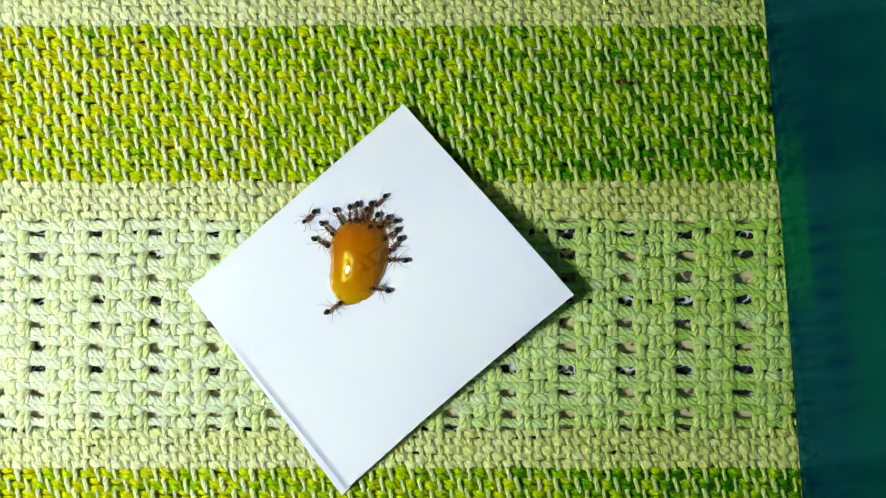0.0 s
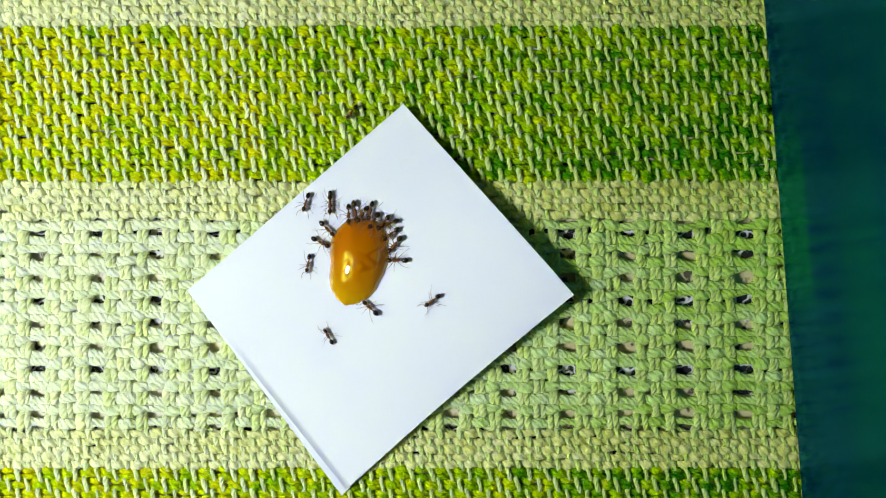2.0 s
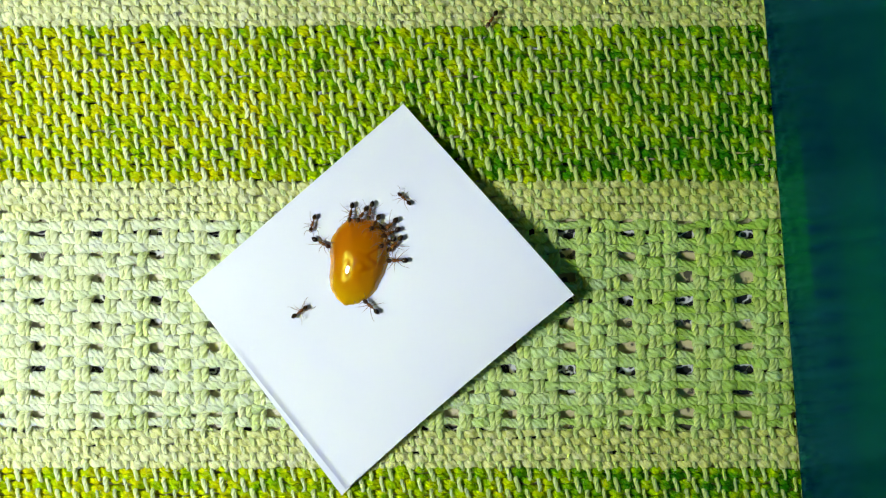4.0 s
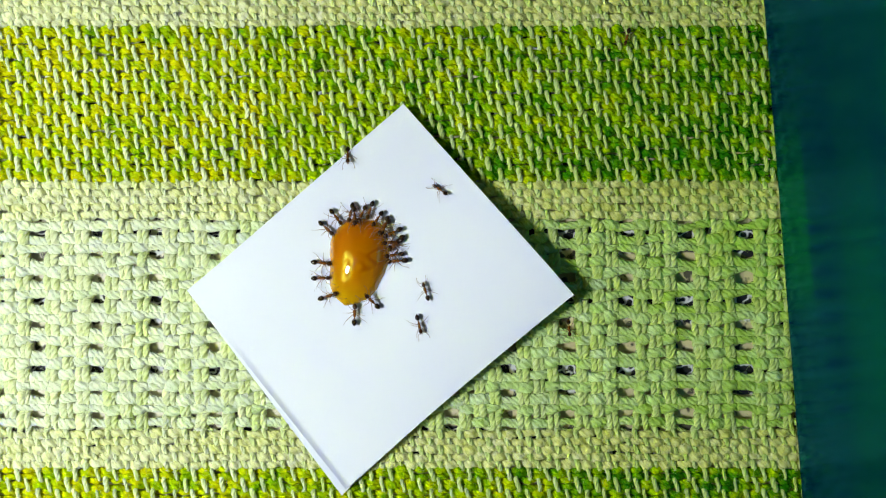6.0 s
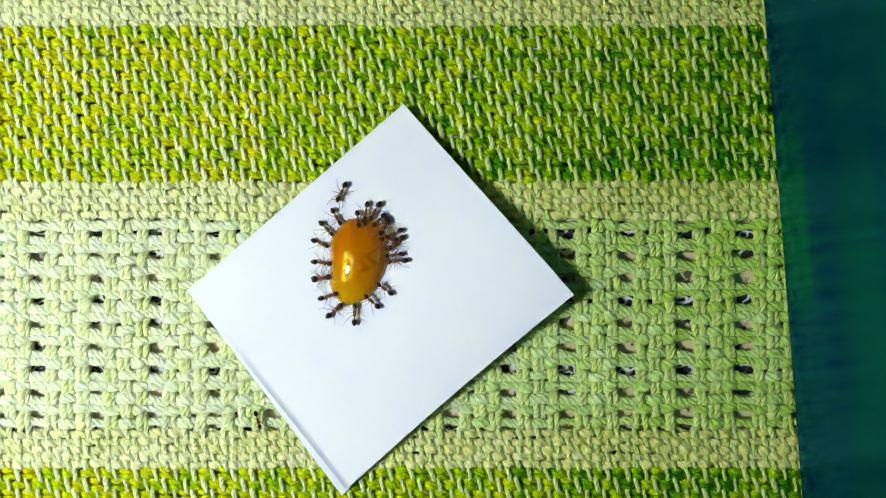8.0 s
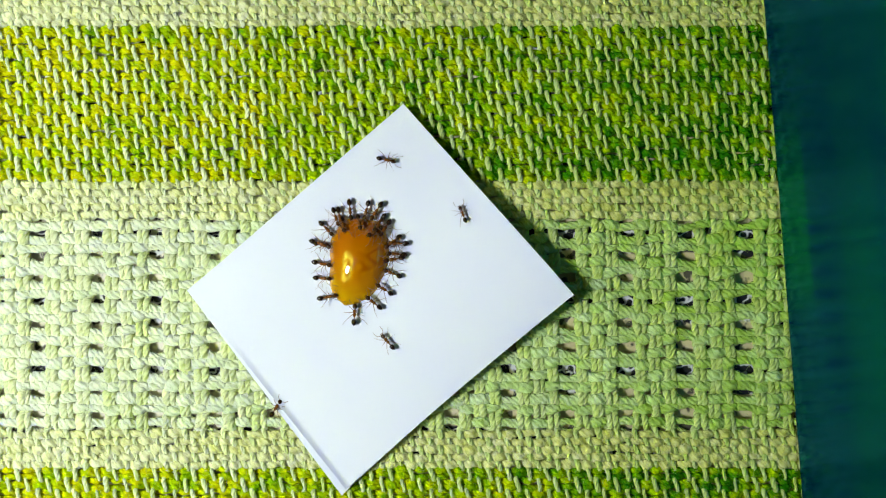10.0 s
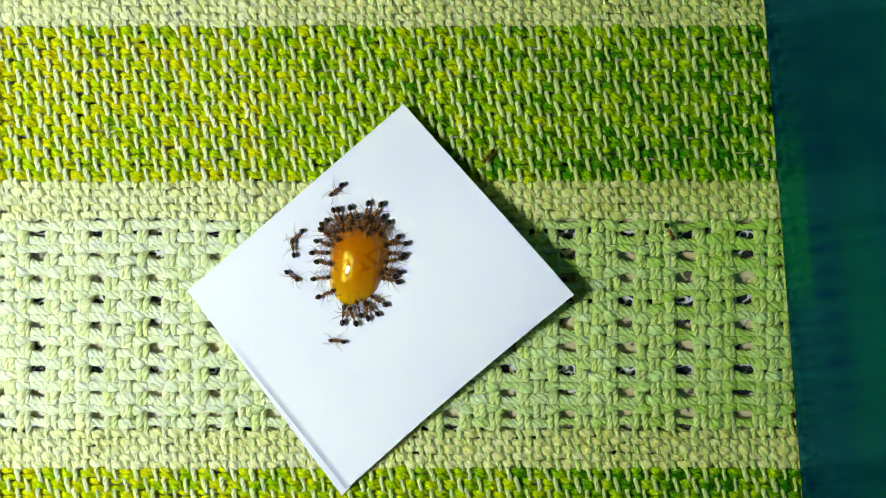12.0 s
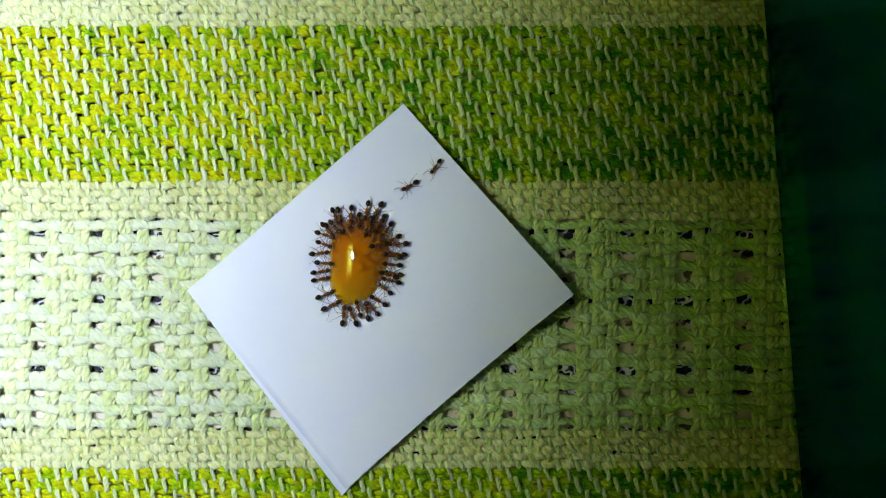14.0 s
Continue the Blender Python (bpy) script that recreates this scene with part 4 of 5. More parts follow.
    feed((0, -19.31, 57.94, -86), (10.6, -19.31, 57.94, -86), (10.7, -21.47, 39.75, -92), (10.8, -20.07, 21.83, -79), (10.9, -15.1, 4.2, -90), (11.5, -15.65, 4.2, -83), (12, -16.24, 4.25, -79), (14, -16.05, 4.39, -88))
    feed((0, -35.45, 51.11, -65), (11.6, -35.45, 51.11, -65), (11.7, -30.39, 34.61, -70), (11.8, -23.23, 19.09, -61), (11.9, -13.96, 4.54, -113), (12.5, -12.87, 3.8, -101), (14, -12.92, 3.95, -103))
    feed((0, -35.43, 52.85, -72), (11.55, -35.43, 52.85, -72), (11.67, -34.67, 35.1, -81), (11.78, -29.33, 18.85, -62), (11.9, -19.42, 4.1, -45), (12.5, -19.37, 4, -55), (13, -18.82, 3.75, -49), (14, -18.72, 3.66, -49))
    feed((0, -36.44, 52.51, -72), (11.6, -36.44, 52.51, -72), (11.7, -33.04, 35.22, -76), (11.8, -27.69, 18.56, -68), (11.9, -20.41, 2.52, -39), (12.5, -20.36, 2.57, -42), (13, -20.7, 2.62, -28), (14, -20.7, 2.47, -18))
    feed((0, -19.74, 58.06, -89), (11.6, -19.74, 58.06, -89), (11.72, -20.53, 39.3, -91), (11.83, -20.25, 20.56, -87), (11.95, -18.92, 1.83, -28), (12.2, -18.92, 1.83, -28), (12.6, -19.41, 2.96, -50), (14, -19.76, 3.06, -59))
    feed((0, -34.96, 52.97, -66), (12.6, -34.96, 52.97, -66), (12.7, -23.12, 37.35, -58), (12.8, -15.21, 19.94, -121), (12.9, -11.23, 0.74, -169), (14, -11.33, 0.69, -167))
    roam((0, -36.62, 52.79, -78), (11.15, -36.62, 52.79, -78), (11.23, -34.29, 35.72, -80), (11.32, -30.6, 18.95, -75), (11.4, -25.56, 2.47, -130), (12, -25.46, 2.42, -135), (12.5, -26.16, 2.57, -137), (12.65, -26.16, 2.57, -137), (12.73, -25.31, 1.87, -89), (12.8, -24.51, 1.12, -108), (12.88, -23.77, 0.31, -169), (12.95, -24.87, 0.1, -169), (12.98, -23.77, 0.31, -169), (13.02, -25.97, -0.11, -169), (13.05, -24.87, 0.1, -169), (13.12, -25.97, -0.11, -169), (13.2, -30.42, -17.61, -99), (13.27, -30.92, -35.23, -84), (13.35, -27.46, -52.96, -93), (14, -27.46, -52.96, -93))
    roam((0, -25.43, -52.2, 91), (11.15, -25.43, -52.2, 91), (11.23, -25.55, -34.76, 91), (11.32, -25.89, -17.33, 92), (11.4, -26.45, 0.1, 92), (12, -26.25, 0, 98), (12.5, -26.75, -0.2, 105), (12.65, -26.75, -0.2, 105), (12.73, -27.1, -0.26, 73), (12.8, -27.46, -0.33, 40), (12.88, -27.81, -0.4, 8), (12.95, -26.7, -0.25, 8), (12.98, -27.81, -0.4, 8), (13.02, -25.59, -0.1, 8), (13.05, -26.7, -0.25, 8), (13.12, -25.59, -0.1, 8), (13.21, -27.16, -17.82, -43), (13.31, -27.86, -35.59, -91), (13.4, -27.7, -53.38, -91), (14, -27.7, -53.38, -91))
    roam((0, -23.34, 5.73, -135), (0.07, -24.13, 4.94, -135), (0.19, -15.71, -4.93, -94), (0.23, -13.42, -8.56, -54), (0.27, -11.14, -12.18, -14), (0.31, -8.86, -15.8, 26), (0.35, -7.1, -19.75, 55), (0.39, -5.34, -23.71, 85), (0.43, -3.59, -27.66, 114), (0.5, -4.04, -26.64, 114), (0.57, -4.5, -25.62, 114), (0.69, -7.4, -13.44, 102), (0.73, -8.15, -9.34, 77), (0.77, -8.9, -5.24, 52), (0.81, -9.66, -1.14, 28), (0.93, -11.27, 11.28, -43), (1, -10.46, 10.51, -43), (1.07, -9.65, 9.74, -43), (1.19, -16.76, 8.6, -104), (1.23, -18.92, 7.69, -142), (1.27, -21.07, 6.79, -179), (1.31, -23.22, 5.88, 144), (1.43, -29.01, 1.58, 76), (1.5, -28.73, 2.67, 76), (1.57, -28.46, 3.76, 76), (1.69, -26.87, 5.64, 49), (1.73, -26.33, 6.26, 23), (1.77, -25.79, 6.88, -3), (1.81, -25.25, 7.5, -30), (1.85, -24.69, 8.11, -56), (1.89, -24.14, 8.71, -82), (1.93, -23.59, 9.32, -108), (2, -23.93, 8.26, -108), (2.07, -24.27, 7.19, -108), (2.19, -18.82, 9.03, -47), (2.31, -13.23, 9.65, -67), (2.43, -7.5, 9.04, -134), (2.5, -8.28, 8.23, -134), (2.57, -9.05, 7.42, -134), (2.69, -13.94, 7.42, -180), (2.81, -18.82, 7.36, -179), (2.93, -23.7, 7.23, 178), (3, -24.82, 7.27, 178), (3.07, -25.94, 7.31, 178), (3.18, -23.36, 24.09, 129), (3.29, -20.36, 40.79, 79), (3.4, -16.95, 57.42, 81), (3.47, -17.41, 57.12, 22), (3.53, -17.86, 56.81, -37), (3.6, -18.31, 56.5, -96), (3.71, -15.73, 33.19, -89), (3.82, -18.29, 10.46, -34), (3.93, -26, -11.69, 37), (4, -25.11, -11.02, 37), (4.07, -24.21, -10.35, 37), (4.19, -22, -13.55, -9), (4.23, -21.23, -14.59, -39), (4.27, -20.46, -15.63, -68), (4.31, -19.69, -16.67, -98), (4.43, -17.28, -19.72, -143), (4.5, -18.17, -20.39, -143), (4.57, -19.07, -21.07, -143), (4.68, -21.14, -31.57, -101), (4.79, -23.18, -42.08, -101), (4.9, -25.16, -52.61, -102), (4.97, -25.86, -52.75, -151), (5.03, -26.56, -52.89, 161), (5.1, -27.26, -53.03, 112), (5.21, -34.32, -37.86, 114), (5.25, -36.41, -32.69, 139), (5.28, -38.49, -27.53, 165), (5.32, -40.58, -22.37, -170), (5.36, -42.4, -17.1, -143), (5.39, -44.22, -11.82, -117), (5.43, -46.04, -6.55, -90), (5.5, -46.04, -7.67, -90), (5.57, -46.04, -8.79, -90), (5.69, -38.03, 1.89, -21), (5.81, -28.26, 10.61, -26), (5.93, -16.73, 17.35, -87), (6, -16.67, 16.23, -87), (6.07, -16.62, 15.11, -87), (6.11, -17.99, 19.64, -114), (6.14, -19.37, 24.17, -141), (6.18, -20.74, 28.7, -168), (6.29, -27.17, 41.11, 124), (6.4, -35.89, 52.32, 118), (6.67, -36.38, 52.41, 168), (6.93, -36.88, 52.51, -143), (7.2, -37.37, 52.6, -93), (7.28, -43.29, 33.57, -102), (7.35, -44.32, 14.27, -84), (7.43, -40.45, -5.29, -79), (7.5, -40.23, -6.38, -79), (7.57, -40.01, -7.48, -79), (7.68, -56.13, -15.15, -118), (7.79, -73.04, -20.06, -169), (7.9, -90.75, -22.22, -163), (14, -90.75, -22.22, -163))
    roam((0, -10.85, 8.53, -134), (0.07, -11.62, 7.72, -134), (0.19, -15.04, 0.87, -116), (0.31, -18.35, -6.04, -75), (0.43, -21.56, -12.99, -35), (0.5, -20.64, -13.63, -35), (0.57, -19.72, -14.27, -35), (0.69, -15.01, -7.89, 10), (0.73, -13.52, -5.7, 51), (0.77, -12.04, -3.51, 93), (0.81, -10.56, -1.33, 135), (0.85, -9.17, 0.92, 161), (0.89, -7.78, 3.17, -174), (0.93, -6.38, 5.42, -148), (1, -7.33, 4.82, -148), (1.07, -8.28, 4.23, -148), (1.19, -6.86, 4.04, -76), (1.23, -6.39, 4.04, -23), (1.27, -5.92, 4.05, 31), (1.31, -5.45, 4.06, 84), (1.35, -4.98, 4.13, 111), (1.39, -4.51, 4.21, 137), (1.43, -4.04, 4.29, 163), (1.5, -5.11, 4.62, 163), (1.57, -6.18, 4.95, 163), (1.69, -11.18, 5.27, 170), (1.81, -15.71, 6.89, -150), (1.93, -19.77, 9.82, -90), (2, -19.77, 8.7, -90), (2.07, -19.77, 7.58, -90), (2.19, -22.05, 5.35, -131), (2.31, -23.83, 2.76, -118), (2.43, -25.1, -0.17, -88), (2.5, -25.06, -1.29, -88), (2.57, -25.02, -2.4, -88), (2.69, -20.06, 5.43, -16), (2.81, -14.75, 13.02, -20), (2.93, -9.11, 20.38, -94), (3, -9.19, 19.27, -94), (3.07, -9.27, 18.15, -94), (3.19, -7.49, 14.12, -66), (3.3, -5.74, 10.08, -67), (3.42, -4, 6.03, -67), (3.53, -2.29, 1.97, -53), (3.6, -1.62, 1.08, -53), (3.67, -0.94, 0.18, -53), (3.71, -1.46, 1.22, -24), (3.75, -1.97, 2.27, 4), (3.79, -2.48, 3.31, 33), (3.82, -3.1, 4.27, 64), (3.86, -3.72, 5.23, 96), (3.9, -4.34, 6.19, 128), (4.01, -6.66, 8.71, 137), (4.13, -9.3, 10.98, 130), (4.2, -10.02, 11.84, 130), (4.27, -10.73, 12.7, 130), (4.31, -10.49, 11.06, 155), (4.35, -10.24, 9.41, -180), (4.38, -9.99, 7.76, -155), (4.42, -9.57, 6.17, -127), (4.46, -9.15, 4.58, -99), (4.5, -8.73, 2.99, -71), (4.62, -6.75, -1.52, -62), (4.73, -4.25, -5.85, -46), (4.8, -3.48, -6.67, -46), (4.87, -2.71, -7.48, -46), (4.98, 7.63, -20.64, -58), (5.09, 13.46, -35.57, -79), (5.2, 14.76, -52.26, -68), (5.33, 14.93, -52.36, -11), (5.47, 15.1, -52.46, 47), (5.6, 15.27, -52.55, 104), (5.71, 6.6, -32.71, 110), (5.82, 1.69, -11.98, 97), (5.93, 0.54, 9.64, 146), (6, -0.39, 10.26, 146), (6.07, -1.33, 10.88, 146), (6.18, -9.69, 25.7, 116), (6.29, -15.76, 41.41, 106), (6.4, -19.55, 58, 112), (14, -19.55, 58, 112))
    roam((0, 32.04, 29.34, 173), (0.07, 30.92, 29.48, 173), (0.19, 27.57, 30.56, 165), (0.31, 24.13, 31.14, 176), (0.43, 20.6, 31.21, -163), (0.5, 19.53, 30.89, -163), (0.57, 18.46, 30.57, -163), (0.69, 18.33, 27.18, -96), (0.81, 17.66, 23.9, -146), (0.93, 16.46, 20.73, 175), (1, 15.35, 20.83, 175), (1.07, 14.23, 20.92, 175), (1.19, 2.42, 16.42, -161), (1.31, -9.63, 12.68, -100), (1.43, -21.92, 9.7, -36), (1.5, -21.01, 9.05, -36), (1.57, -20.1, 8.4, -36), (1.69, -20.86, 5.03, -105), (1.81, -21.95, 1.78, -112), (1.93, -23.38, -1.37, -100), (2, -23.57, -2.47, -100), (2.07, -23.77, -3.57, -100), (2.11, -26.16, 2.4, -125), (2.14, -28.56, 8.38, -151), (2.18, -30.95, 14.36, -176), (2.22, -32.44, 20.56, 156), (2.25, -33.92, 26.75, 127), (2.29, -35.4, 32.95, 98), (2.4, -37.13, 52.19, 104), (2.5, -36.8, 52.08, 54), (2.6, -36.47, 51.98, 5), (2.7, -36.14, 51.88, -45), (2.78, -23.3, 39.16, -45), (2.85, -10.63, 26.28, 22), (2.93, 1.87, 13.23, 89), (3, 1.88, 14.35, 89), (3.07, 1.89, 15.47, 89), (3.18, -4.59, 29.7, 116), (3.29, -11.7, 43.61, 119), (3.4, -19.45, 57.19, 116), (4.17, -18.93, 57.23, 172), (4.93, -18.41, 57.27, -133), (5.7, -17.89, 57.31, -77), (5.78, -15.43, 34.76, -81), (5.8, -13.74, 27.45, -108), (5.83, -12.05, 20.13, -135), (5.88, -7.78, 5.71, 168), (5.9, -5.22, -1.41, 138), (5.93, -2.65, -8.52, 108), (6, -2.99, -7.45, 108), (6.07, -3.33, -6.38, 108), (6.11, -2.74, -11.86, 137), (6.14, -2.16, -17.34, 166), (6.18, -1.57, -22.82, -165), (6.22, 0.36, -27.78, -130), (6.25, 2.29, -32.73, -95), (6.29, 4.23, -37.68, -59), (6.4, 14.08, -50.96, -69), (6.8, 13.86, -51.07, -114), (7.2, 13.63, -51.18, -159), (7.6, 13.4, -51.3, 155), (7.71, -3.43, -46.71, 161), (7.82, -18.9, -39.29, -142), (7.93, -33.01, -29.02, -73), (8, -32.68, -30.09, -73), (8.07, -32.35, -31.16, -73), (8.19, -29.8, -27.3, -8), (8.3, -27.25, -23.44, 57), (8.41, -24.69, -19.58, 57), (8.53, -22.14, -15.71, 27), (8.6, -21.14, -15.21, 27), (8.67, -20.14, -14.71, 27), (8.79, -16.46, -14.89, 0), (8.9, -12.91, -14.52, 12), (9.01, -9.52, -13.37, 24), (9.13, -6.26, -11.67, 40), (9.2, -5.4, -10.95, 40), (9.27, -4.54, -10.23, 40), (9.41, -0.27, -24.63, -20), (9.46, -0.13, -29.47, -46), (9.51, 0, -34.3, -72), (9.56, 0.14, -39.14, -98), (9.7, -3.31, -53.76, -87), (14, -3.31, -53.76, -87))
    roam((0, -1.76, 53.95, -124), (0.2, -1.76, 53.95, -124), (0.28, -7.94, 44.82, -125), (0.35, -14.37, 35.87, -89), (0.43, -21.03, 27.08, -51), (0.5, -20.33, 26.21, -51), (0.57, -19.63, 25.33, -51), (0.68, -19.14, 35.62, 18), (0.79, -18.27, 45.88, 84), (0.9, -17.01, 56.11, 84), (1.1, -17.66, 56.49, 150), (1.3, -18.32, 56.85, 153), (1.5, -19, 57.16, -139), (1.7, -19.7, 57.45, -75), (1.78, -13.3, 35.6, -74), (1.85, -7.01, 13.71, -74), (1.93, -0.82, -8.2, -143), (2, -1.72, -8.87, -143), (2.07, -2.61, -9.54, -143), (2.18, 0.88, -24.5, -74), (2.29, 6.18, -38.79, -65), (2.4, 13.28, -52.42, -71), (2.48, 13.8, -52.17, -130), (2.57, 14.33, -51.93, 172), (2.65, 14.85, -51.68, 113), (2.74, -2.05, -27.87, 121), (2.77, -5.85, -19.14, 95), (2.81, -9.64, -10.4, 70), (2.84, -13.44, -1.67, 45), (2.93, -19.31, 26.93, -17), (3, -18.23, 26.6, -17), (3.07, -17.16, 26.28, -17), (3.18, -20.25, 36.63, 42), (3.29, -20.52, 47.06, 82), (3.4, -17.97, 57.56, 90), (4.17, -18.51, 57.58, 34), (4.93, -19.05, 57.61, -22), (5.7, -19.59, 57.63, -78), (5.78, -10.88, 35.23, -72), (5.85, -5.83, 12.03, -83), (5.93, -4.44, -11.97, -76), (6, -4.17, -13.06, -76), (6.07, -3.9, -14.14, -76), (6.18, -1.01, -27.1, -82), (6.29, -0.72, -40.12, -96), (6.4, -3.02, -53.19, -88), (7.17, -2.41, -53.47, -142), (7.93, -1.79, -53.75, 165), (8.7, -1.18, -54.03, 112), (8.81, -3.47, -31.96, 102), (8.92, -11.11, -11.95, 120), (9.03, -24.12, 6.03, 153), (9.1, -25.12, 6.53, 153), (9.17, -26.12, 7.03, 153), (9.29, -24.91, 8.38, 102), (9.4, -23.84, 9.82, 58), (9.51, -22.98, 11.4, 65), (9.63, -22.28, 13.07, 22), (9.7, -21.25, 13.5, 22), (9.77, -20.21, 13.92, 22), (9.86, -16.4, 13.88, 3), (9.94, -12.7, 14.51, 16), (10.03, -9.13, 15.83, -23), (10.1, -8.09, 15.4, -23), (10.17, -7.06, 14.96, -23), (10.26, -6.75, 12.58, -78), (10.34, -5.96, 10.37, -117), (10.43, -4.7, 8.33, -171), (10.5, -5.81, 8.17, -171), (10.57, -6.92, 8, -171), (10.69, -7.95, 9.17, 125), (10.81, -8.59, 10.52, 105), (10.93, -8.83, 12.05, 128), (11, -9.52, 12.93, 128), (11.07, -10.22, 13.81, 128), (11.11, -9.72, 13.54, 101), (11.15, -9.21, 13.28, 75), (11.19, -8.71, 13.02, 48), (11.23, -8.3, 12.65, -4), (11.27, -7.89, 12.28, -55), (11.31, -7.48, 11.92, -106), (11.43, -6.53, 10.5, -162), (11.5, -7.59, 10.15, -162), (11.57, -8.65, 9.8, -162), (11.69, -11.81, 9.48, -180), (11.81, -14.85, 9.95, 162), (11.93, -17.77, 11.2, -137), (12, -18.58, 10.43, -137), (12.07, -19.4, 9.66, -137), (12.18, -19.23, 25.39, 156), (12.29, -18.5, 41.09, 86), (12.4, -17.2, 56.77, 88), (12.8, -17.79, 56.69, 34), (13.2, -18.39, 56.61, -20), (13.6, -18.99, 56.53, -74), (13.71, -17.82, 40.45, -81), (13.82, -13.07, 25.5, -107), (13.93, -4.74, 11.69, -150), (14, -5.71, 11.13, -150))
    roam((0, -25.29, -52.71, 82), (1.7, -25.29, -52.71, 82), (1.78, -24.84, -40.34, 85), (1.85, -22.89, -28.22, 77), (1.93, -19.44, -16.33, 120), (2, -20, -15.36, 120), (2.07, -20.55, -14.38, 120), (2.19, -24.74, -6.83, 126), (2.31, -30.68, -1.08, 146), (2.43, -38.35, 2.87, -171), (2.5, -39.46, 2.69, -171), (2.57, -40.56, 2.51, -171), (2.61, -37.61, 4.26, 164), (2.65, -34.65, 6.01, 138), (2.69, -31.7, 7.76, 112), (2.73, -29.17, 9.99, 72), (2.77, -26.65, 12.23, 32), (2.81, -24.13, 14.46, -8), (2.93, -17.84, 22.62, -63), (3, -17.34, 21.62, -63), (3.07, -16.84, 20.62, -63), (3.19, -18.62, 18.16, -126), (3.3, -20.44, 15.73, -127), (3.42, -22.3, 13.34, -84), (3.53, -24.21, 10.97, -39), (3.6, -23.33, 10.28, -39), (3.67, -22.45, 9.58, -39), (3.83, -22.39, 7.01, -92), (4, -22.76, 4.58, -106), (4.17, -23.75, 2.32, -177), (4.33, -25.19, 0.19, 127), (4.4, -25.86, 1.09, 127), (4.47, -26.53, 1.98, 127), (4.6, -29.22, -11.67, -166), (4.65, -29.6, -16.22, -141), (4.69, -29.98, -20.78, -115), (4.74, -30.37, -25.33, -90), (4.87, -29.34, -39, -82), (5, -26.77, -52.68, -91), (5.23, -26.78, -52.91, -42), (5.47, -26.79, -53.14, 8), (5.7, -26.8, -53.38, 57), (5.78, -8.6, -21.66, 59), (5.8, -1.98, -11.45, 31), (5.83, 4.64, -1.23, 3), (5.88, 18.43, 18.84, -52), (5.9, 25.6, 28.69, -78), (5.93, 32.77, 38.55, -105), (6, 32.48, 37.47, -105), (6.07, 32.2, 36.38, -105), (6.11, 32.93, 38.02, -76), (6.14, 33.67, 39.66, -46), (6.18, 34.4, 41.29, -17), (6.22, 34.74, 43.01, 18), (6.25, 35.08, 44.72, 52), (6.29, 35.42, 46.44, 87), (6.4, 35.24, 51.81, 79), (7.63, 35.61, 52.04, 129), (8.87, 35.99, 52.27, 180), (10.1, 36.37, 52.5, -130), (10.21, 26.1, 33.91, -124), (10.32, 12.44, 18.26, -139), (10.43, -4.59, 5.57, -79), (10.5, -4.37, 4.47, -79), (10.57, -4.15, 3.37, -79), (10.69, -7.58, 6.73, -151), (10.81, -11.12, 9.96, -159), (10.93, -14.77, 13.07, -98), (11, -14.92, 11.96, -98), (11.07, -15.07, 10.85, -98), (11.19, -13.87, 10.85, -49), (11.31, -12.67, 10.85, -51), (11.43, -11.48, 10.82, -101), (11.5, -11.7, 9.72, -101), (11.57, -11.91, 8.62, -101), (11.69, -16.63, 3.86, -137), (11.81, -21.8, -0.37, -90), (11.93, -27.41, -4.04, -36), (12, -26.5, -4.7, -36), (12.07, -25.59, -5.35, -36), (12.18, -29.17, -20.86, -98), (12.29, -29.24, -36.38, -82), (12.4, -25.79, -51.91, -89), (12.8, -25.87, -51.9, -36), (13.2, -25.96, -51.88, 17), (13.6, -26.04, -51.87, 69), (13.71, -20.75, -28.24, 74), (13.75, -17.92, -20.77, 99), (13.78, -15.09, -13.3, 124), (13.82, -12.26, -5.83, 149), (13.86, -8.36, 1.24, 178), (13.89, -4.47, 8.3, -154), (13.93, -0.57, 15.37, -126), (14, -1.23, 14.46, -126))
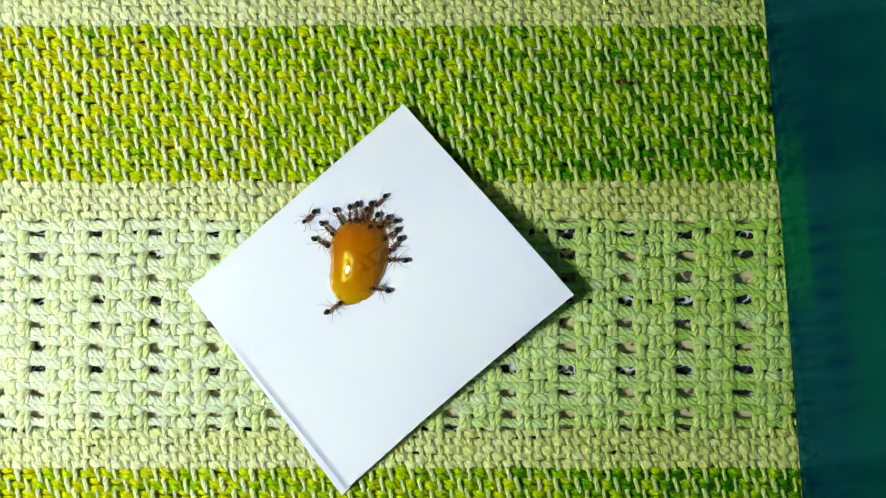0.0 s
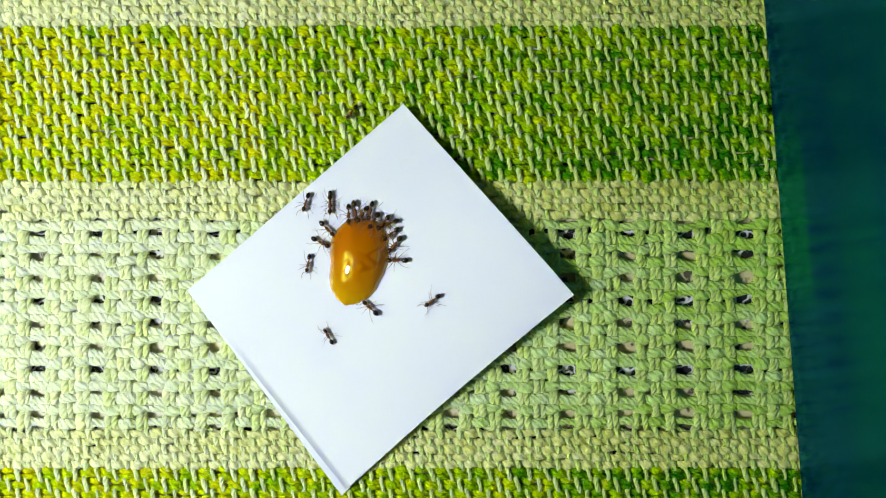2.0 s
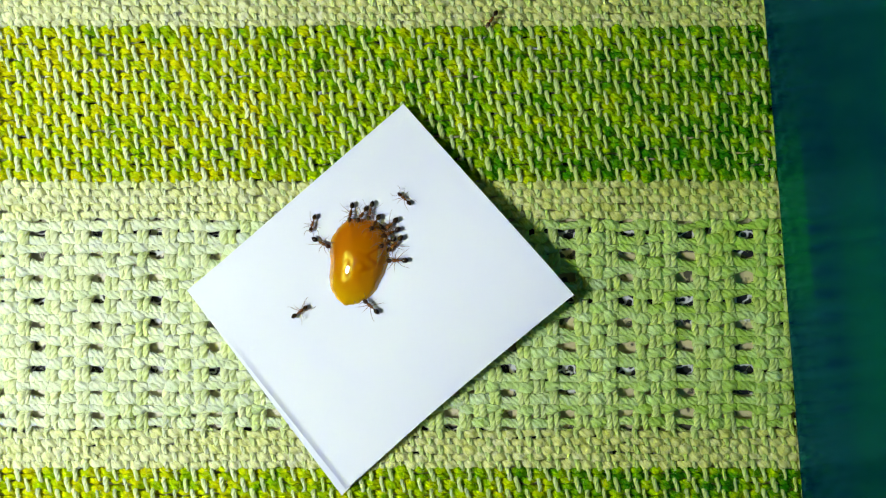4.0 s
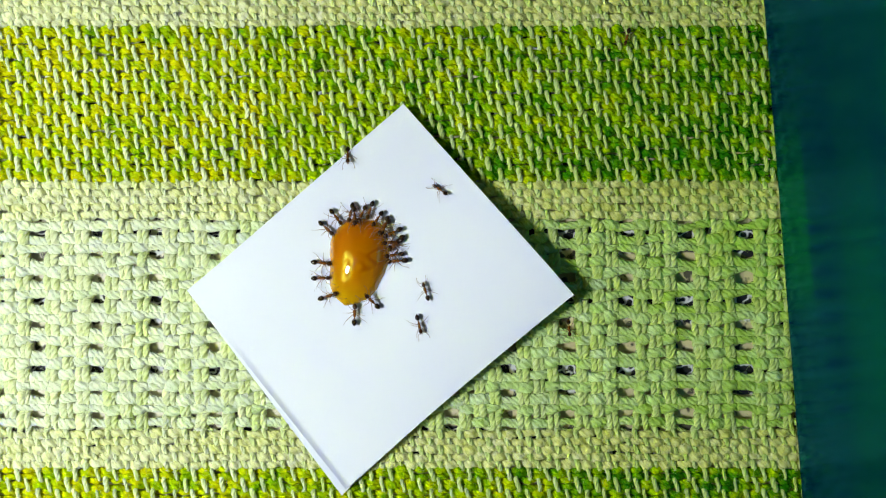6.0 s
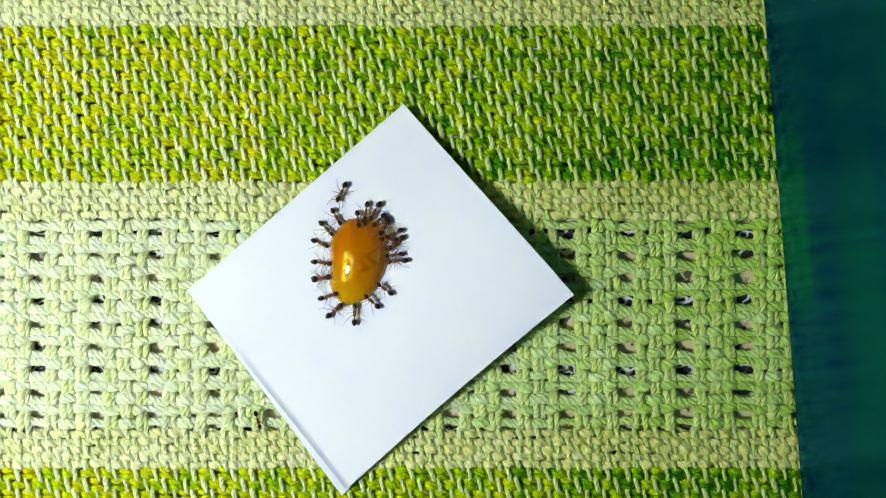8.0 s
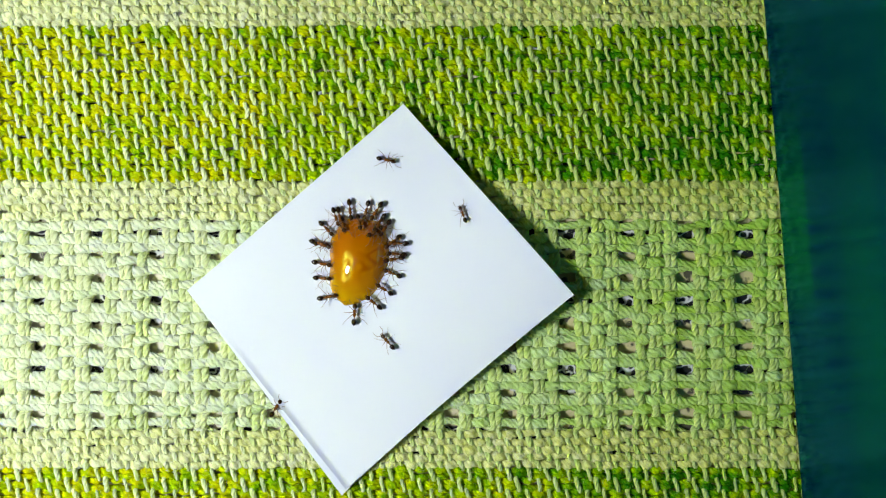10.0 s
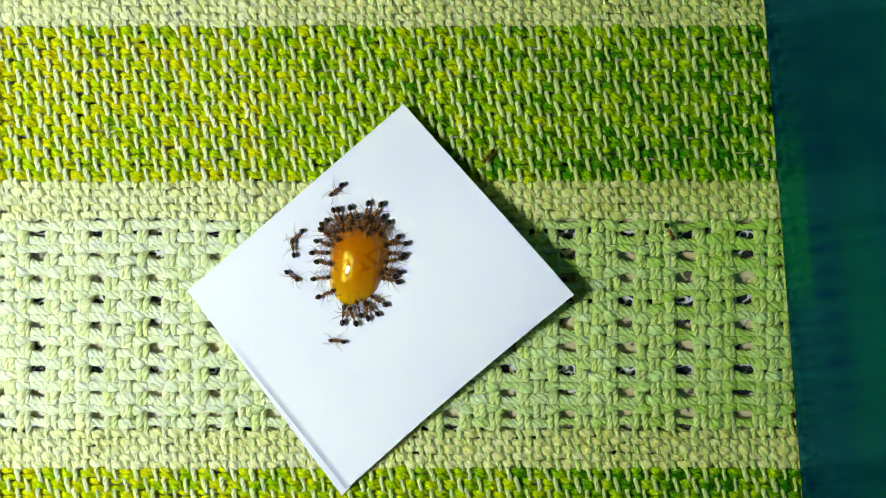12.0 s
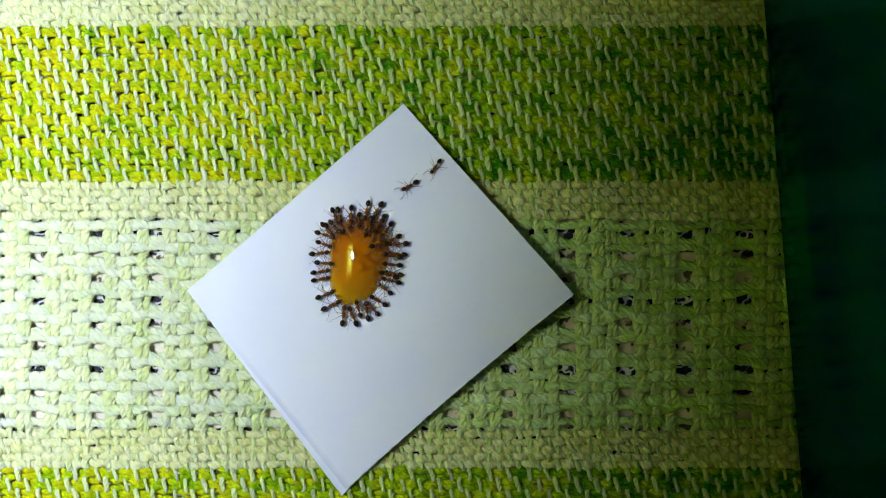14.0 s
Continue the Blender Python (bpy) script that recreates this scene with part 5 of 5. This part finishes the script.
    roam((0, -17.02, 56.96, -88), (1.6, -17.02, 56.96, -88), (1.71, -18.49, 46.24, -94), (1.82, -17.94, 35.62, -80), (1.93, -15.37, 25.11, -127), (2, -16.04, 24.21, -127), (2.07, -16.71, 23.32, -127), (2.11, -15.05, 26.75, -155), (2.14, -13.39, 30.18, 176), (2.18, -11.73, 33.61, 148), (2.22, -9.92, 36.96, 119), (2.25, -8.12, 40.31, 89), (2.29, -6.31, 43.67, 60), (2.4, -0.45, 53.49, 62), (3.5, -0.22, 53.33, 17), (4.6, 0.01, 53.17, -27), (5.7, 0.23, 53, -72), (5.78, 7.18, 30.97, -72), (5.85, 14.48, 9.06, -71), (5.93, 22.13, -12.73, -85), (6, 22.22, -13.85, -85), (6.07, 22.31, -14.97, -85), (6.18, 17.58, -30.29, -113), (6.29, 9.14, -43.19, -133), (6.4, -3.02, -53.65, -122), (6.5, -2.73, -53.74, -173), (6.6, -2.44, -53.82, 137), (6.7, -2.15, -53.91, 86), (6.78, -6.93, -25.84, 94), (6.88, -2.26, 10.86, -164), (6.9, 0.56, 19.92, -135), (6.93, 3.38, 28.98, -105), (7, 3.09, 27.9, -105), (7.07, 2.79, 26.82, -105), (7.11, 2.45, 29.71, -132), (7.14, 2.1, 32.59, -158), (7.18, 1.76, 35.48, 175), (7.22, 1.57, 38.37, 147), (7.25, 1.38, 41.27, 120), (7.29, 1.19, 44.17, 92), (7.4, 1.09, 52.88, 95), (7.77, 0.38, 52.96, 152), (8.13, -0.33, 53.03, -150), (8.5, -1.04, 53.1, -93), (8.61, 1.53, 39.89, -84), (8.72, 1.07, 26.79, -100), (8.83, -2.43, 13.79, -127), (8.9, -3.1, 12.9, -127), (8.97, -3.77, 12, -127), (9.09, -1.64, 9.36, -54), (9.2, 0.03, 6.51, -66), (9.31, 1.05, 3.36, -77), (9.43, 1.62, 0.02, -53), (9.5, 2.3, -0.88, -53), (9.57, 2.97, -1.78, -53), (9.69, 3.52, 0.25, 12), (9.72, 3.61, 0.93, 37), (9.76, 3.7, 1.61, 62), (9.8, 3.79, 2.29, 88), (9.91, 3.69, 4.35, 98), (10.03, 3.31, 6.42, 115), (10.1, 2.84, 7.44, 115), (10.17, 2.37, 8.45, 115), (10.26, 1.48, 9.97, 116), (10.34, 0.93, 11.6, 166), (10.43, 0.71, 13.34, -129), (10.5, -0, 12.48, -129), (10.57, -0.71, 11.61, -129), (10.69, -17.89, 7.33, -171), (10.81, -35.22, 6.65, -119), (10.93, -52.69, 9.56, -53), (11, -52.01, 8.67, -53), (11.07, -51.34, 7.77, -53), (11.18, -64.63, 1.91, -108), (11.22, -69.23, 1.37, -133), (11.25, -73.82, 0.82, -158), (11.29, -78.42, 0.27, 176), (11.4, -92.71, 2.86, -172), (11.5, -92.35, 2.73, -119), (11.6, -91.98, 2.6, -67), (11.7, -91.62, 2.47, -14), (11.78, -65.84, 0.24, -9), (11.8, -57.58, -1.84, -40), (11.83, -49.32, -3.92, -71), (11.88, -33.14, -9.41, -130), (11.9, -25.22, -12.83, -158), (11.93, -17.3, -16.25, 174), (12, -18.41, -16.14, 174), (12.07, -19.53, -16.03, 174), (12.19, -13.23, -10.54, 108), (12.31, -7.32, -4.65, 86), (12.43, -1.81, 1.63, 125), (12.5, -2.45, 2.55, 125), (12.57, -3.09, 3.47, 125), (12.61, -2.87, 3.11, 95), (12.65, -2.65, 2.74, 65), (12.69, -2.43, 2.37, 35), (12.73, -2.15, 2.06, -5), (12.77, -1.87, 1.74, -45), (12.81, -1.59, 1.43, -85), (12.93, -0.58, 0.64, -128), (13, -1.27, -0.25, -128), (13.07, -1.96, -1.13, -128), (13.18, -0.28, -18.73, -87), (13.29, -0.28, -36.33, -93), (13.4, -1.95, -53.93, -91), (14, -1.95, -53.93, -91))
    roam((0, 15.57, -51.59, 104), (10.1, 15.57, -51.59, 104), (10.21, 11.47, -34.65, 103), (10.32, 7.64, -17.65, 154), (10.43, 4.08, -0.59, -154), (10.5, 3.07, -1.07, -154), (10.57, 2.07, -1.56, -154), (10.69, -11.92, 1.7, 170), (10.81, -26.07, 2.83, -179), (10.93, -40.4, 1.82, 160), (11, -41.45, 2.19, 160), (11.07, -42.51, 2.57, 160), (11.19, -34.74, 7.82, 94), (11.23, -31.89, 8.8, 52), (11.27, -29.04, 9.78, 10), (11.31, -26.19, 10.77, -33), (11.43, -16.84, 11.41, -75), (11.5, -16.55, 10.33, -75), (11.57, -16.27, 9.24, -75), (11.69, -8.42, 13.51, -26), (11.81, -0.06, 16.19, -60), (11.93, 8.81, 17.28, -131), (12, 8.07, 16.44, -131), (12.07, 7.33, 15.6, -131), (12.19, -18.5, 13.66, -175), (12.31, -44.3, 11.28, 125), (12.43, -70.05, 8.46, 63), (12.5, -69.55, 9.47, 63), (12.57, -69.05, 10.47, 63), (12.69, -53.64, 11.03, -1), (12.81, -38.53, 9.19, -70), (12.93, -23.7, 4.95, -127), (13, -24.37, 4.05, -127), (13.07, -25.05, 3.16, -127), (13.16, -27.56, 19.49, 167), (13.26, -31.22, 35.55, 105), (13.35, -36.04, 51.35, 104), (14, -36.04, 51.35, 104))
    roam((0, -24.98, -53.26, 85), (10.1, -24.98, -53.26, 85), (10.21, -21.25, -41.93, 76), (10.32, -19.91, -30.33, 91), (10.43, -20.97, -18.45, 137), (10.5, -21.79, -17.69, 137), (10.57, -22.61, -16.92, 137), (10.69, -25.36, -7.14, 99), (10.81, -25.21, 2.6, 79), (10.93, -22.16, 12.29, 96), (11, -22.28, 13.41, 96), (11.07, -22.41, 14.52, 96), (11.19, -4, 22.7, 25), (11.31, 14.17, 31.38, -30), (11.43, 32.1, 40.58, -86), (11.5, 32.18, 39.46, -86), (11.57, 32.27, 38.34, -86), (11.69, 37.5, 27.52, -70), (11.81, 39.9, 16.1, -87), (11.93, 39.46, 4.09, -63), (12, 39.96, 3.09, -63), (12.07, 40.46, 2.09, -63), (12.19, 43.36, -4.14, -69), (12.31, 44.96, -10.68, -83), (12.43, 45.26, -17.54, -78), (12.5, 45.49, -18.63, -78), (12.57, 45.72, -19.73, -78), (12.69, 6.46, -6.68, -136), (12.81, -33.84, -0.98, -115), (12.93, -75.17, -2.64, -49), (13, -74.43, -3.49, -49), (13.07, -73.7, -4.33, -49), (13.11, -75.82, -2.53, -78), (13.14, -77.93, -0.74, -107), (13.18, -80.05, 1.06, -137), (13.22, -81.8, 3.17, -170), (13.25, -83.54, 5.27, 157), (13.29, -85.29, 7.38, 123), (13.4, -89.39, 14.63, 130), (14, -89.39, 14.63, 130))

    roam((0, -15, 58, -90), (10.85, -15, 58, -90), (10.93, -15.2, 30, -90), (10.98, -15.4, 9.7, -92), (11.02, -15.4, 9.9, -92), (11.06, -10, 14, -20), (11.12, 2, 30, 50), (11.2, 10, 56, 60), (14, 10, 56, 60))


motions()
